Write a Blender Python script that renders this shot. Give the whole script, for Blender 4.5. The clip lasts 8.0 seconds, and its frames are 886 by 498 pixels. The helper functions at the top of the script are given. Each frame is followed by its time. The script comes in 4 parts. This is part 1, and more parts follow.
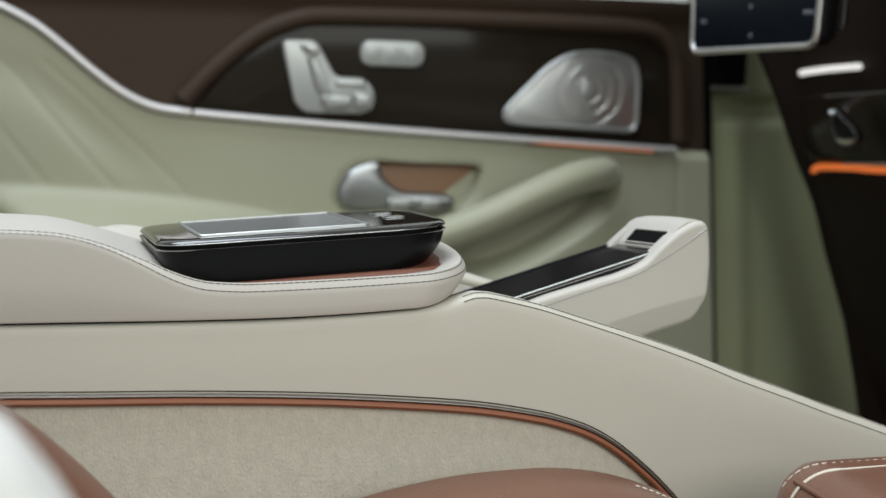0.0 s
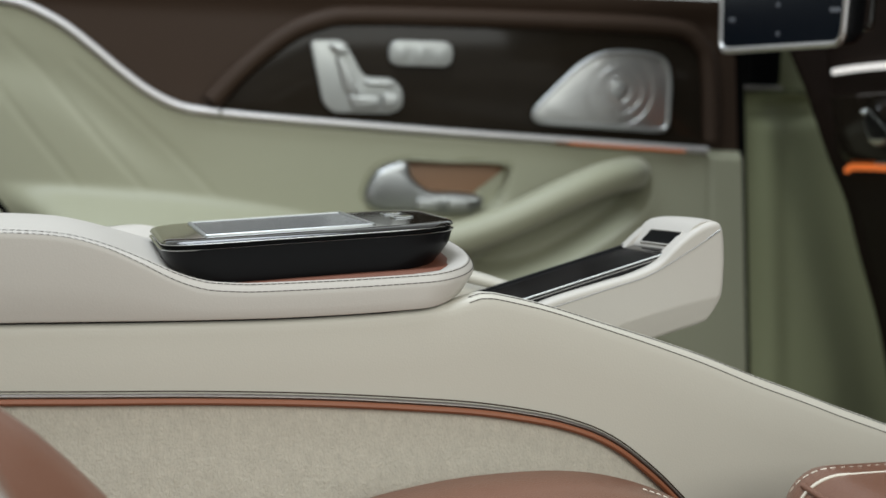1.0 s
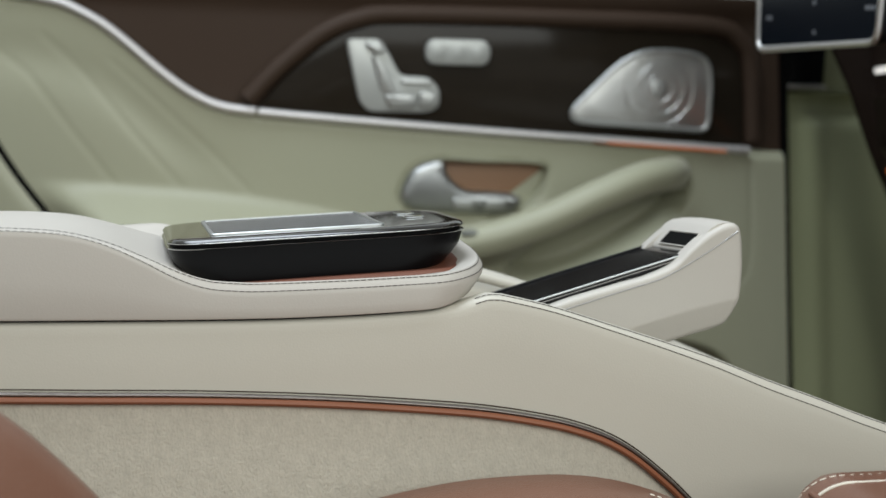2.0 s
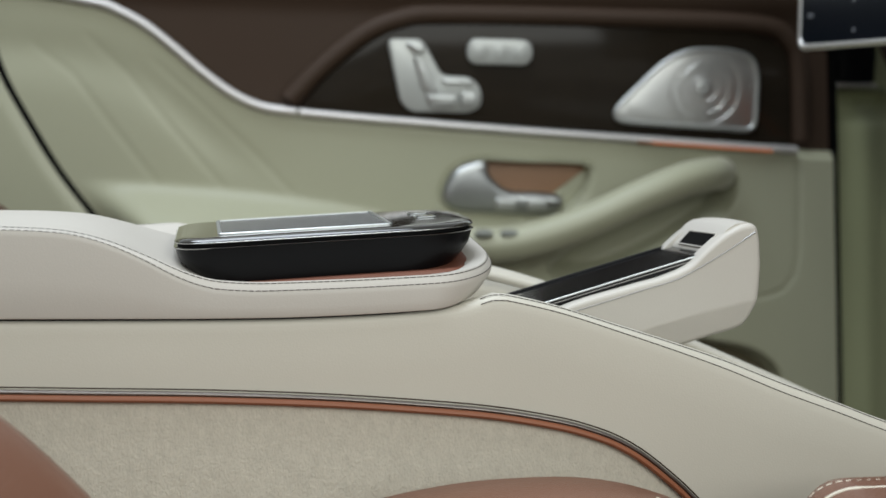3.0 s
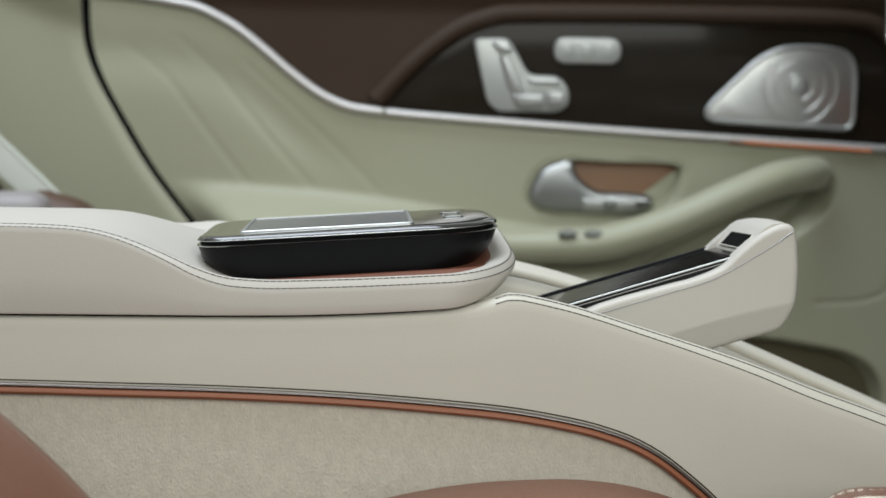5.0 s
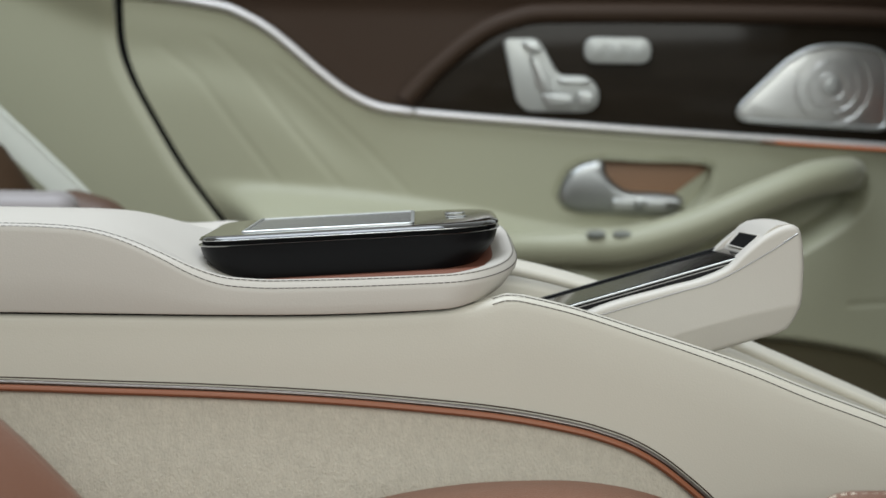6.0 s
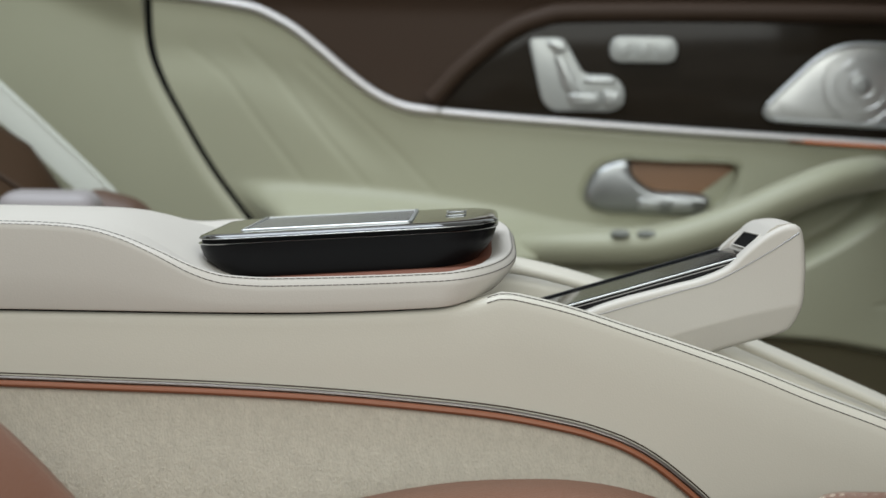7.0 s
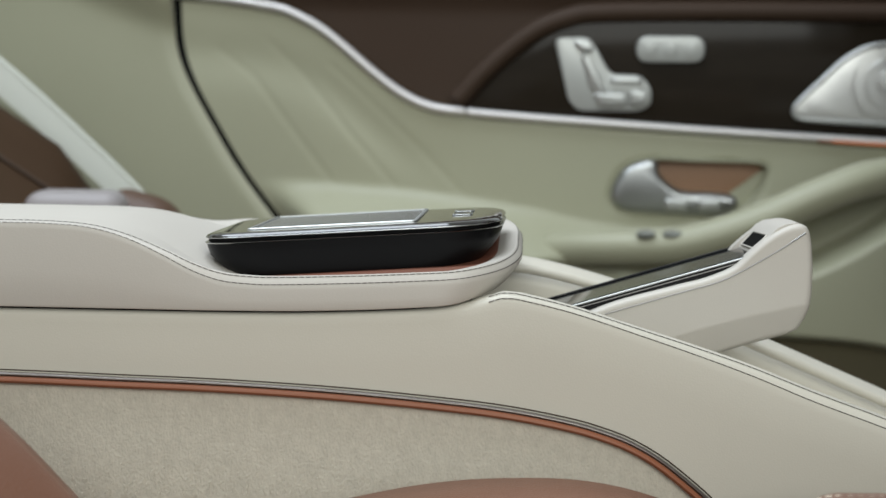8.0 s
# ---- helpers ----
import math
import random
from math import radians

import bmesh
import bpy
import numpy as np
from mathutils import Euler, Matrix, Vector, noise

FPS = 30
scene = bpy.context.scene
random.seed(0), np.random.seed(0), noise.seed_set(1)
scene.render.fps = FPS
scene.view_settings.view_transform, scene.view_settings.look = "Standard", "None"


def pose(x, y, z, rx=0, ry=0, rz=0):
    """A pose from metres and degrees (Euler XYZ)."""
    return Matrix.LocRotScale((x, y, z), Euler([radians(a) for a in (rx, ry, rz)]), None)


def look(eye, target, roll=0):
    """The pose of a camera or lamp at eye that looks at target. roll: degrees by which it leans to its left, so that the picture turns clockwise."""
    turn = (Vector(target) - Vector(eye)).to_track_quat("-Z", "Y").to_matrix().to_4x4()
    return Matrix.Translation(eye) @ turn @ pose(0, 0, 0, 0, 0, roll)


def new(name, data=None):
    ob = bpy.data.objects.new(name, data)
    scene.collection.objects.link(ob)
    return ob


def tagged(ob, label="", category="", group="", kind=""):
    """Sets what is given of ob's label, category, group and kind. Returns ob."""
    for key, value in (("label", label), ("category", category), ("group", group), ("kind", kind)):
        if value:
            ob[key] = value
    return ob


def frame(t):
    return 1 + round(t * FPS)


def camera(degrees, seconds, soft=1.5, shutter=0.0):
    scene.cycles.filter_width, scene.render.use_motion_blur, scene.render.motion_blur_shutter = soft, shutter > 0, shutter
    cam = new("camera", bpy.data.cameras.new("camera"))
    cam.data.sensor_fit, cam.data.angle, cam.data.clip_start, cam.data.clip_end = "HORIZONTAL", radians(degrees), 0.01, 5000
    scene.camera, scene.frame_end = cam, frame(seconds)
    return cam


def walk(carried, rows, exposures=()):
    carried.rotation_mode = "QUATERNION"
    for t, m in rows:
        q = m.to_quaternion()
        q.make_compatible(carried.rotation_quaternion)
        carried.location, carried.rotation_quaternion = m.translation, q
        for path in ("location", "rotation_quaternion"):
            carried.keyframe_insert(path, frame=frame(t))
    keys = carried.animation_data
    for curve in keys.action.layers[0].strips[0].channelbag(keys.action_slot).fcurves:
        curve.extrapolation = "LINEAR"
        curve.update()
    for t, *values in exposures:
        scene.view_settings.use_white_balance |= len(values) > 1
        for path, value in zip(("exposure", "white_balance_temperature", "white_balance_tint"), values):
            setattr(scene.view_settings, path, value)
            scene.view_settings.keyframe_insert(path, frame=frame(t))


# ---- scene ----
cam = camera(33.0, 8.0, soft=1.5)
PATH = [
    (0, (-0.137, -0.808, 0.748), (0.434, 1.085, 0.445), 2.3),
    (0.5, (-0.125, -0.808, 0.748), (0.419, 1.092, 0.444), 2.2),
    (1, (-0.112, -0.809, 0.748), (0.393, 1.102, 0.443), 2.1),
    (1.5, (-0.097, -0.809, 0.749), (0.367, 1.112, 0.441), 2.1),
    (3, (-0.043, -0.812, 0.749), (0.277, 1.138, 0.437), 1.7),
    (3.5, (-0.023, -0.814, 0.75), (0.241, 1.144, 0.436), 1.5),
    (4, (-0.007, -0.814, 0.749), (0.21, 1.15, 0.435), 1.4),
    (4.5, (0.011, -0.815, 0.749), (0.176, 1.154, 0.434), 1.3),
    (6, (0.062, -0.818, 0.75), (0.096, 1.156, 0.433), 0.9),
    (6.5, (0.076, -0.819, 0.75), (0.079, 1.156, 0.432), 0.9),
    (7, (0.093, -0.82, 0.75), (0.054, 1.154, 0.432), 0.7),
    (7.5, (0.107, -0.821, 0.75), (0.028, 1.152, 0.432), 0.6),
    (8, (0.118, -0.822, 0.75), (0.012, 1.15, 0.432), 0.5),
]
walk(cam, [(t, look(eye, target, roll)) for t, eye, target, roll in PATH])

# soft background of the lens: focus on the console, far side falls off
cam.data.dof.use_dof = True
cam.data.dof.focus_distance = 0.80
cam.data.dof.aperture_fstop = 8.0

# ---- light: bright studio assumed round the parked car, unseen lamps added above and beside ----
world = bpy.data.worlds.new("studio_world")
scene.world = world
world.use_nodes = True
world.node_tree.nodes["Background"].inputs[0].default_value = (0.90, 0.97, 0.97, 1)
world.node_tree.nodes["Background"].inputs[1].default_value = 0.52


def area_lamp(name, eye, target, sx, sy, watts, colour=(0.97, 1.0, 0.96)):
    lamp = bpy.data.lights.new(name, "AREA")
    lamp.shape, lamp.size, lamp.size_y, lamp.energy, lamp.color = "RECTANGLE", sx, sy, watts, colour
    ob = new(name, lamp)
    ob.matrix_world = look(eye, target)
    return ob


# unseen lamps, placed and tinted to supply the overhead and near-side light
area_lamp("added_lamp_above", (-0.5, 0.30, 2.6), (0.0, 0.4, 0.6), 1.6, 1.4, 43, (0.89, 0.985, 1.09))
area_lamp("added_lamp_beside", (0.65, -3.0, 2.2), (0.1, 0.0, 0.6), 2.4, 1.6, 57)
scene.view_settings.exposure = 0.0


# ---- materials ----
def mat(name, colour, rough=0.5, metal=0.0, grain=0.0, size=0.001, vary=0.06, coat=0.0, patch=0.05, spec=0.5, kind="noise", stretch=(1, 1, 1)):
    """colour: linear base. grain: bump strength. size: metres of one grain. patch: metres of the large variation."""
    m = bpy.data.materials.new(name)
    m.use_nodes = True
    nt = m.node_tree
    b = nt.nodes["Principled BSDF"]
    b.inputs["Roughness"].default_value = rough
    b.inputs["Metallic"].default_value = metal
    b.inputs["Coat Weight"].default_value = coat
    b.inputs["Coat Roughness"].default_value = 0.03
    b.inputs["Specular IOR Level"].default_value = spec
    geo = nt.nodes.new("ShaderNodeNewGeometry")
    mp = nt.nodes.new("ShaderNodeMapping")
    mp.inputs["Scale"].default_value = stretch
    nt.links.new(geo.outputs["Position"], mp.inputs["Vector"])
    big = nt.nodes.new("ShaderNodeTexNoise")
    big.inputs["Scale"].default_value = 1.0 / patch
    big.inputs["Detail"].default_value = 4
    nt.links.new(mp.outputs[0], big.inputs["Vector"])
    fine = nt.nodes.new("ShaderNodeTexVoronoi" if kind == "voronoi" else "ShaderNodeTexNoise")
    fine.inputs["Scale"].default_value = 1.0 / size
    nt.links.new(mp.outputs[0], fine.inputs["Vector"])
    mix = nt.nodes.new("ShaderNodeMix")
    mix.data_type = "RGBA"
    mix.inputs[6].default_value = (*[c * (1 - vary) for c in colour], 1)
    mix.inputs[7].default_value = (*[min(1, c * (1 + vary)) for c in colour], 1)
    both = nt.nodes.new("ShaderNodeMath")
    both.operation = "MULTIPLY_ADD"
    both.inputs[1].default_value = 0.35
    nt.links.new(fine.outputs[0], both.inputs[0])
    half = nt.nodes.new("ShaderNodeMath")
    half.operation = "MULTIPLY"
    half.inputs[1].default_value = 0.65
    nt.links.new(big.outputs[0], half.inputs[0])
    nt.links.new(half.outputs[0], both.inputs[2])
    nt.links.new(both.outputs[0], mix.inputs[0])
    nt.links.new(mix.outputs[2], b.inputs["Base Color"])
    rr = nt.nodes.new("ShaderNodeMapRange")
    rr.inputs[3].default_value, rr.inputs[4].default_value = max(0.0, rough * 0.88), min(1, rough * 1.12)
    nt.links.new(both.outputs[0], rr.inputs[0])
    nt.links.new(rr.outputs[0], b.inputs["Roughness"])
    if grain:
        bump = nt.nodes.new("ShaderNodeBump")
        bump.inputs["Strength"].default_value = grain
        bump.inputs["Distance"].default_value = size * 0.5
        nt.links.new(fine.outputs[0], bump.inputs["Height"])
        nt.links.new(bump.outputs[0], b.inputs["Normal"])
    return m


def glow(name, colour, strength):
    m = bpy.data.materials.new(name)
    m.use_nodes = True
    b = m.node_tree.nodes["Principled BSDF"]
    b.inputs["Base Color"].default_value = (*[c * 0.3 for c in colour], 1)
    b.inputs["Emission Color"].default_value = (*colour, 1)
    b.inputs["Emission Strength"].default_value = strength
    b.inputs["Roughness"].default_value = 0.25
    b.inputs["Specular IOR Level"].default_value = 0.15
    return m


CREAM = mat("cream_leather", (0.592, 0.558, 0.478), 0.5, 0, 0.10, 0.0009, 0.035, kind="voronoi", patch=0.07)
CREAM_TOP = mat("white_leather", (0.552, 0.516, 0.464), 0.52, 0, 0.09, 0.0009, 0.03, kind="voronoi", patch=0.06)
GREEN = mat("sage_leather", (0.385, 0.385, 0.275), 0.43, 0, 0.2, 0.001, 0.05, kind="voronoi", patch=0.12)
bsdf = next(n for n in GREEN.node_tree.nodes if n.type == "BSDF_PRINCIPLED")
bsdf.inputs["Sheen Weight"].default_value = 0.22
bsdf.inputs["Sheen Roughness"].default_value = 0.35
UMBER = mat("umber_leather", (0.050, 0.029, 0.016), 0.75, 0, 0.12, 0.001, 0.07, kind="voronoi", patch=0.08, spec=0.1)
HINGE = mat("grey_lilac_plastic", (0.30, 0.275, 0.275), 0.5, 0, 0.05, 0.001, 0.04)
BROWN = mat("brown_leather", (0.048, 0.029, 0.0185), 0.6, 0, 0.12, 0.001, 0.07, kind="voronoi", patch=0.08, spec=0.25)
# brown leather darkened in its colour, as little light reaches the front seat
BROWN_SHADED = mat("brown_leather_shaded", (0.018, 0.011, 0.008), 0.6, 0, 0.2, 0.001, 0.07, kind="voronoi", patch=0.08, spec=0.15)
TAN = mat("chestnut_leather", (0.19, 0.092, 0.060), 0.29, 0, 0.25, 0.0012, 0.08, kind="voronoi", patch=0.05)
WHITE = mat("white_shell", (0.76, 0.745, 0.72), 0.45, 0, 0.1, 0.001, 0.03)
CARPET = mat("beige_carpet", (0.56, 0.520, 0.435), 0.95, 0, 0.9, 0.0015, 0.22, patch=0.006, spec=0.1, stretch=(1.2, 1, 0.8))
FLOORC = mat("floor_carpet", (0.10, 0.075, 0.055), 0.95, 0, 0.8, 0.003, 0.2, patch=0.04, spec=0.1)
CHROME = mat("satin_chrome", (0.82, 0.80, 0.79), 0.33, 1.0, 0, 0.002, 0.04)
BRIGHT = mat("bright_chrome", (0.86, 0.86, 0.86), 0.1, 1.0, 0, 0.002, 0.02)
SATIN = mat("satin_silver", (0.52, 0.53, 0.52), 0.42, 1.0, 0.05, 0.0008, 0.04)
SILVERP = mat("silver_paint", (0.43, 0.44, 0.42), 0.35, 0.35, 0.0, 0.0008, 0.04)
PEWTER = mat("pewter_metal", (0.23, 0.205, 0.19), 0.36, 0.95, 0, 0.002, 0.05)
LEVER = mat("frosted_chrome", (0.40, 0.41, 0.41), 0.33, 0.95, 0, 0.002, 0.05)
GRILLE = mat("speaker_metal", (0.72, 0.72, 0.70), 0.31, 0.95, 0.10, 0.0010, 0.06, kind="voronoi", patch=0.03)
DOCK = mat("russet_leather", (0.20, 0.072, 0.043), 0.5, 0, 0.15, 0.001, 0.1)
EDGE = mat("dark_chrome", (0.50, 0.50, 0.49), 0.16, 1.0, 0, 0.002, 0.02)
COPPER = mat("copper_piping", (0.25, 0.086, 0.039), 0.5, 0.05, 0.15, 0.001, 0.1)
BLACK = mat("black_plastic", (0.004, 0.004, 0.0045), 0.36, 0, 0.15, 0.0006, 0.15, spec=0.16)
MATT = mat("black_rubber_and_shade", (0.003, 0.003, 0.003), 0.8, 0, 0.2, 0.0008, 0.15, spec=0.1)
GLOSS = mat("black_lacquer", (0.012, 0.010, 0.008), 0.07, 0, 0.0, 0.002, 0.2, coat=1.0, patch=0.03)
GLASS = mat("dark_glass", (0.006, 0.006, 0.007), 0.10, 0, 0.0, 0.002, 0.1, spec=0.22)
ALU = mat("brushed_aluminium", (0.68, 0.655, 0.64), 0.48, 0.7, 0.05, 0.0008, 0.04)
# grey base paints the bright reflection lying on the sleeping screen
SCREEN = mat("screen_reflection_grey", (0.17, 0.172, 0.175), 0.22, 0, 0.0, 0.02, 0.02)
WOOD = mat("open_pore_lacquer", (0.022, 0.017, 0.012), 0.11, 0, 0.0, 0.012, 0.4, coat=0.0, spec=0.12, patch=0.05, stretch=(0.35, 1, 1.4))
THREAD = mat("dark_thread", (0.062, 0.050, 0.044), 0.8, 0, 0, 0.001, 0.1)
LIGHT_THREAD = mat("cream_thread", (0.72, 0.66, 0.55), 0.8, 0, 0, 0.001, 0.1)
GREYL = mat("grey_inlay_line", (0.36, 0.345, 0.33), 0.4, 0.2, 0, 0.001, 0.05)
ROOF_PALE = mat("pale_roof", (0.62, 0.60, 0.55), 0.9, 0, 0.3, 0.002, 0.05)
STUDIO = mat("studio_floor", (0.5, 0.5, 0.49), 0.5, 0, 0.1, 0.02, 0.05, patch=0.6)
AMBIENT = glow("ambient_light_line", (0.80, 0.26, 0.11), 0.34)
AMBER = glow("amber_light_strip", (0.95, 0.22, 0.05), 0.55)
NIGHT = glow("dim_display", (0.005, 0.010, 0.018), 0.12)
LAMP = glow("white_light_bar", (0.9, 0.88, 0.84), 0.85)
ICON = glow("display_icons", (0.25, 0.27, 0.3), 0.10)
SMOKE = mat("smoky_plastic", (0.19, 0.195, 0.17), 0.4, 0, 0.1, 0.001, 0.1)
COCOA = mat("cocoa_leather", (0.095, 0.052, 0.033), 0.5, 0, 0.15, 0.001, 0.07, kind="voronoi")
SADDLE = mat("saddle_leather", (0.30, 0.165, 0.09), 0.5, 0, 0.15, 0.001, 0.06, kind="voronoi")
# sage brightened and greened to make up for light missing on the pillar
SAGE_LIFTED = mat("sage_trim_lifted", (0.45, 0.48, 0.285), 0.55, 0, 0.15, 0.0012, 0.05, patch=0.1)
WEBBING = mat("pale_green_webbing", (0.62, 0.64, 0.58), 0.7, 0, 0.4, 0.0012, 0.05)


# ---- mesh helpers ----
def thing(name, base, label, category, group="", kind=""):
    ob = new(name)
    ob.location = base
    ob.empty_display_size = 0.02
    return tagged(ob, label, category, group, kind)


def part(name, me, material, parent=None, label="", angle=40):
    if isinstance(me, bmesh.types.BMesh):
        bm, me = me, bpy.data.meshes.new(name)
        bmesh.ops.recalc_face_normals(bm, faces=bm.faces)
        bm.to_mesh(me)
        bm.free()
    for p in me.polygons:
        p.use_smooth = True
    me.set_sharp_from_angle(angle=radians(angle))
    me.materials.append(material)
    ob = new(name, me)
    if parent:
        ob.parent = parent
        ob.matrix_parent_inverse = Matrix.Translation(-parent.location)
    return tagged(ob, label)


def solid(name, me, material, label, category, group="", kind="", angle=40):
    return tagged(part(name, me, material, None, "", angle), label, category, group, kind)


def mesh(verts, faces):
    me = bpy.data.meshes.new("mesh")
    me.from_pydata([tuple(map(float, v)) for v in verts], [], faces)
    bm = bmesh.new()
    bm.from_mesh(me)
    bmesh.ops.remove_doubles(bm, verts=bm.verts, dist=1e-6)
    bmesh.ops.recalc_face_normals(bm, faces=bm.faces)
    bm.to_mesh(me)
    bm.free()
    return me


def curve(points, n):
    """n points, evenly spaced, of a smooth line through the given ones."""
    p = np.array(points, float)
    q = np.vstack([2 * p[0] - p[1], p, 2 * p[-1] - p[-2]])
    out = []
    for i in range(1, len(q) - 2):
        a, b, c, d = q[i - 1 : i + 3]
        for t in np.linspace(0, 1, 24, endpoint=False):
            out.append(0.5 * (2 * b + (c - a) * t + (2 * a - 5 * b + 4 * c - d) * t**2 + (3 * b - a - 3 * c + d) * t**3))
    out.append(p[-1])
    out = np.array(out)
    s = np.r_[0, np.cumsum(np.linalg.norm(np.diff(out, axis=0), axis=1))]
    u = np.linspace(0, s[-1], n)
    return np.stack([np.interp(u, s, out[:, k]) for k in range(out.shape[1])], 1)


def ring_curve(points, n):
    """A closed smooth outline."""
    p = list(points)
    long = curve(p[-2:] + p + p[:3], 40 * (len(p) + 4))
    d0 = np.argmin(np.linalg.norm(long[: len(long) // 2] - p[0], axis=1))
    half = len(long) // 2
    d1 = half + np.argmin(np.linalg.norm(long[half:] - p[0], axis=1))
    seg = long[d0 : d1 + 1]
    s = np.r_[0, np.cumsum(np.linalg.norm(np.diff(seg, axis=0), axis=1))]
    u = np.linspace(0, s[-1], n, endpoint=False)
    return np.stack([np.interp(u, s, seg[:, k]) for k in range(seg.shape[1])], 1)


def rounded(points, r, k=5):
    """A closed polygon with rounded corners."""
    p, out, n = np.array(points, float), [], len(points)
    for i in range(n):
        a, b, c = p[i - 1], p[i], p[(i + 1) % n]
        u, v = (a - b), (c - b)
        lu, lv = np.linalg.norm(u), np.linalg.norm(v)
        d = min(r[i] if isinstance(r, tuple) else r, lu * 0.48, lv * 0.48)
        s, e = b + u / lu * d, b + v / lv * d
        for t in np.linspace(0, 1, k):
            out.append((1 - t) ** 2 * s + 2 * t * (1 - t) * b + t**2 * e)
    return np.array(out)


def loft(rings, closed=True, caps=True):
    rings = [np.asarray(r, float) for r in rings]
    n, verts, faces = len(rings[0]), [], []
    for r in rings:
        verts += list(r)
    for i in range(len(rings) - 1):
        for j in range(n if closed else n - 1):
            k = (j + 1) % n
            faces.append((i * n + j, i * n + k, (i + 1) * n + k, (i + 1) * n + j))
    if caps and closed:
        faces.append(tuple(range(n)))
        faces.append(tuple((len(rings) - 1) * n + j for j in range(n)))
    return mesh(verts, faces)


def inset(outline, d):
    p = np.array(outline, float)
    t = np.roll(p, -1, 0) - np.roll(p, 1, 0)
    t /= np.linalg.norm(t, axis=1)[:, None] + 1e-12
    area = np.sum(p[:, 0] * np.roll(p[:, 1], -1) - np.roll(p[:, 0], -1) * p[:, 1])
    nrm = np.stack([-t[:, 1], t[:, 0]], 1) * (1 if area > 0 else -1)
    return p + nrm * d


def to3(p, axis, h):
    """2D outline to 3D: axis 'y' takes (x, z), 'x' takes (y, z), 'z' takes (x, y)."""
    h = np.broadcast_to(h, (len(p),))
    cols = {"y": (p[:, 0], h, p[:, 1]), "x": (h, p[:, 0], p[:, 1]), "z": (p[:, 0], p[:, 1], h)}[axis]
    return np.stack(cols, 1)


def plate(outline, axis, back, front, r=0.001):
    """An outline given thickness, its front edge rounded by r."""
    p = np.array(outline, float)
    s = np.sign(front - back)
    rows = [to3(p, axis, back)]
    for a in (0, 30, 60, 90):
        c, w = 1 - math.cos(radians(a)), math.sin(radians(a))
        rows.append(to3(inset(p, r * c), axis, front - s * r * (1 - w)))
    return loft(rows)


def tube(path, ra, rb=None, up=(0, 0, 1), k=10, closed=False, square=2.0):
    """A rod along a path, of half-width ra across and rb along up."""
    path = np.array(path, float)
    rb = rb or ra
    t = np.roll(path, -1, 0) - np.roll(path, 1, 0)
    if not closed:
        t[0], t[-1] = path[1] - path[0], path[-1] - path[-2]
    t /= np.linalg.norm(t, axis=1)[:, None]
    side = np.cross(t, np.array(up, float))
    side /= np.linalg.norm(side, axis=1)[:, None] + 1e-12
    top = np.cross(side, t)
    rings = []
    for i in range(len(path)):
        a = np.linspace(0, 2 * np.pi, k, endpoint=False)
        c, s = np.cos(a), np.sin(a)
        e = 2 / square
        c, s = np.sign(c) * np.abs(c) ** e, np.sign(s) * np.abs(s) ** e
        rings.append(path[i] + ra * c[:, None] * side[i] + rb * s[:, None] * top[i])
    if closed:
        rings.append(rings[0])
    return loft(rings, True, not closed)


def box(x0, x1, y0, y1, z0, z1, r=0.004):
    bm = bmesh.new()
    bmesh.ops.create_cube(bm, size=1)
    for v in bm.verts:
        v.co = Vector(((x0 + x1) / 2 + v.co.x * (x1 - x0), (y0 + y1) / 2 + v.co.y * (y1 - y0), (z0 + z1) / 2 + v.co.z * (z1 - z0)))
    if r:
        bmesh.ops.bevel(bm, geom=bm.edges[:], offset=r, segments=3, profile=0.5, affect="EDGES")
    return bm


def pad(x0, x1, y0, y1, z0, z1, r, puff=0.0, cuts=10):
    """A cushion: a rounded box whose top swells."""
    bm = bmesh.new()
    bmesh.ops.create_cube(bm, size=1)
    bmesh.ops.subdivide_edges(bm, edges=bm.edges[:], cuts=cuts, use_grid_fill=True)
    c, h = Vector(((x0 + x1) / 2, (y0 + y1) / 2, (z0 + z1) / 2)), Vector(((x1 - x0) / 2, (y1 - y0) / 2, (z1 - z0) / 2))
    for v in bm.verts:
        p = Vector((v.co.x * 2 * h.x, v.co.y * 2 * h.y, v.co.z * 2 * h.z))
        q = Vector([max(-h[i] + r, min(h[i] - r, p[i])) for i in range(3)])
        d = p - q
        if d.length > 1e-9:
            d = d.normalized() * r
        swell = puff * (1 - (p.x / h.x) ** 2) * (1 - (p.y / h.y) ** 2) if p.z > 0 else 0
        v.co = c + q + d + Vector((0, 0, swell))
    return bm


def stitches(path, normals, pitch=0.0034, length=0.0029, r=0.00024):
    """A row of thread stitches lying on a line."""
    path = np.array(path, float)
    s = np.r_[0, np.cumsum(np.linalg.norm(np.diff(path, axis=0), axis=1))]
    verts, faces = [], []
    for a in np.arange(pitch / 2, s[-1] - length, pitch):
        p = np.array([np.interp(a, s, path[:, k]) for k in range(3)])
        q = np.array([np.interp(a + length, s, path[:, k]) for k in range(3)])
        nn = np.array([np.interp(a, s, normals[:, k]) for k in range(3)])
        nn /= np.linalg.norm(nn)
        t = (q - p) / np.linalg.norm(q - p)
        w = np.cross(t, nn)
        base = len(verts)
        for c, h in ((p, 0.0), (p + t * length * 0.25, 0.7), (q - t * length * 0.25, 0.7), (q, 0.0)):
            verts += [c + w * r, c + nn * r * (0.3 + h), c - w * r]
        for i in range(3):
            o = base + 3 * i
            faces += [(o, o + 1, o + 4, o + 3), (o + 1, o + 2, o + 5, o + 4)]
    me = bpy.data.meshes.new("stitching")
    me.from_pydata([tuple(map(float, v)) for v in verts], [], faces)
    return me


def smooth(a):
    a = np.clip(a, 0, 1)
    return a * a * (3 - 2 * a)


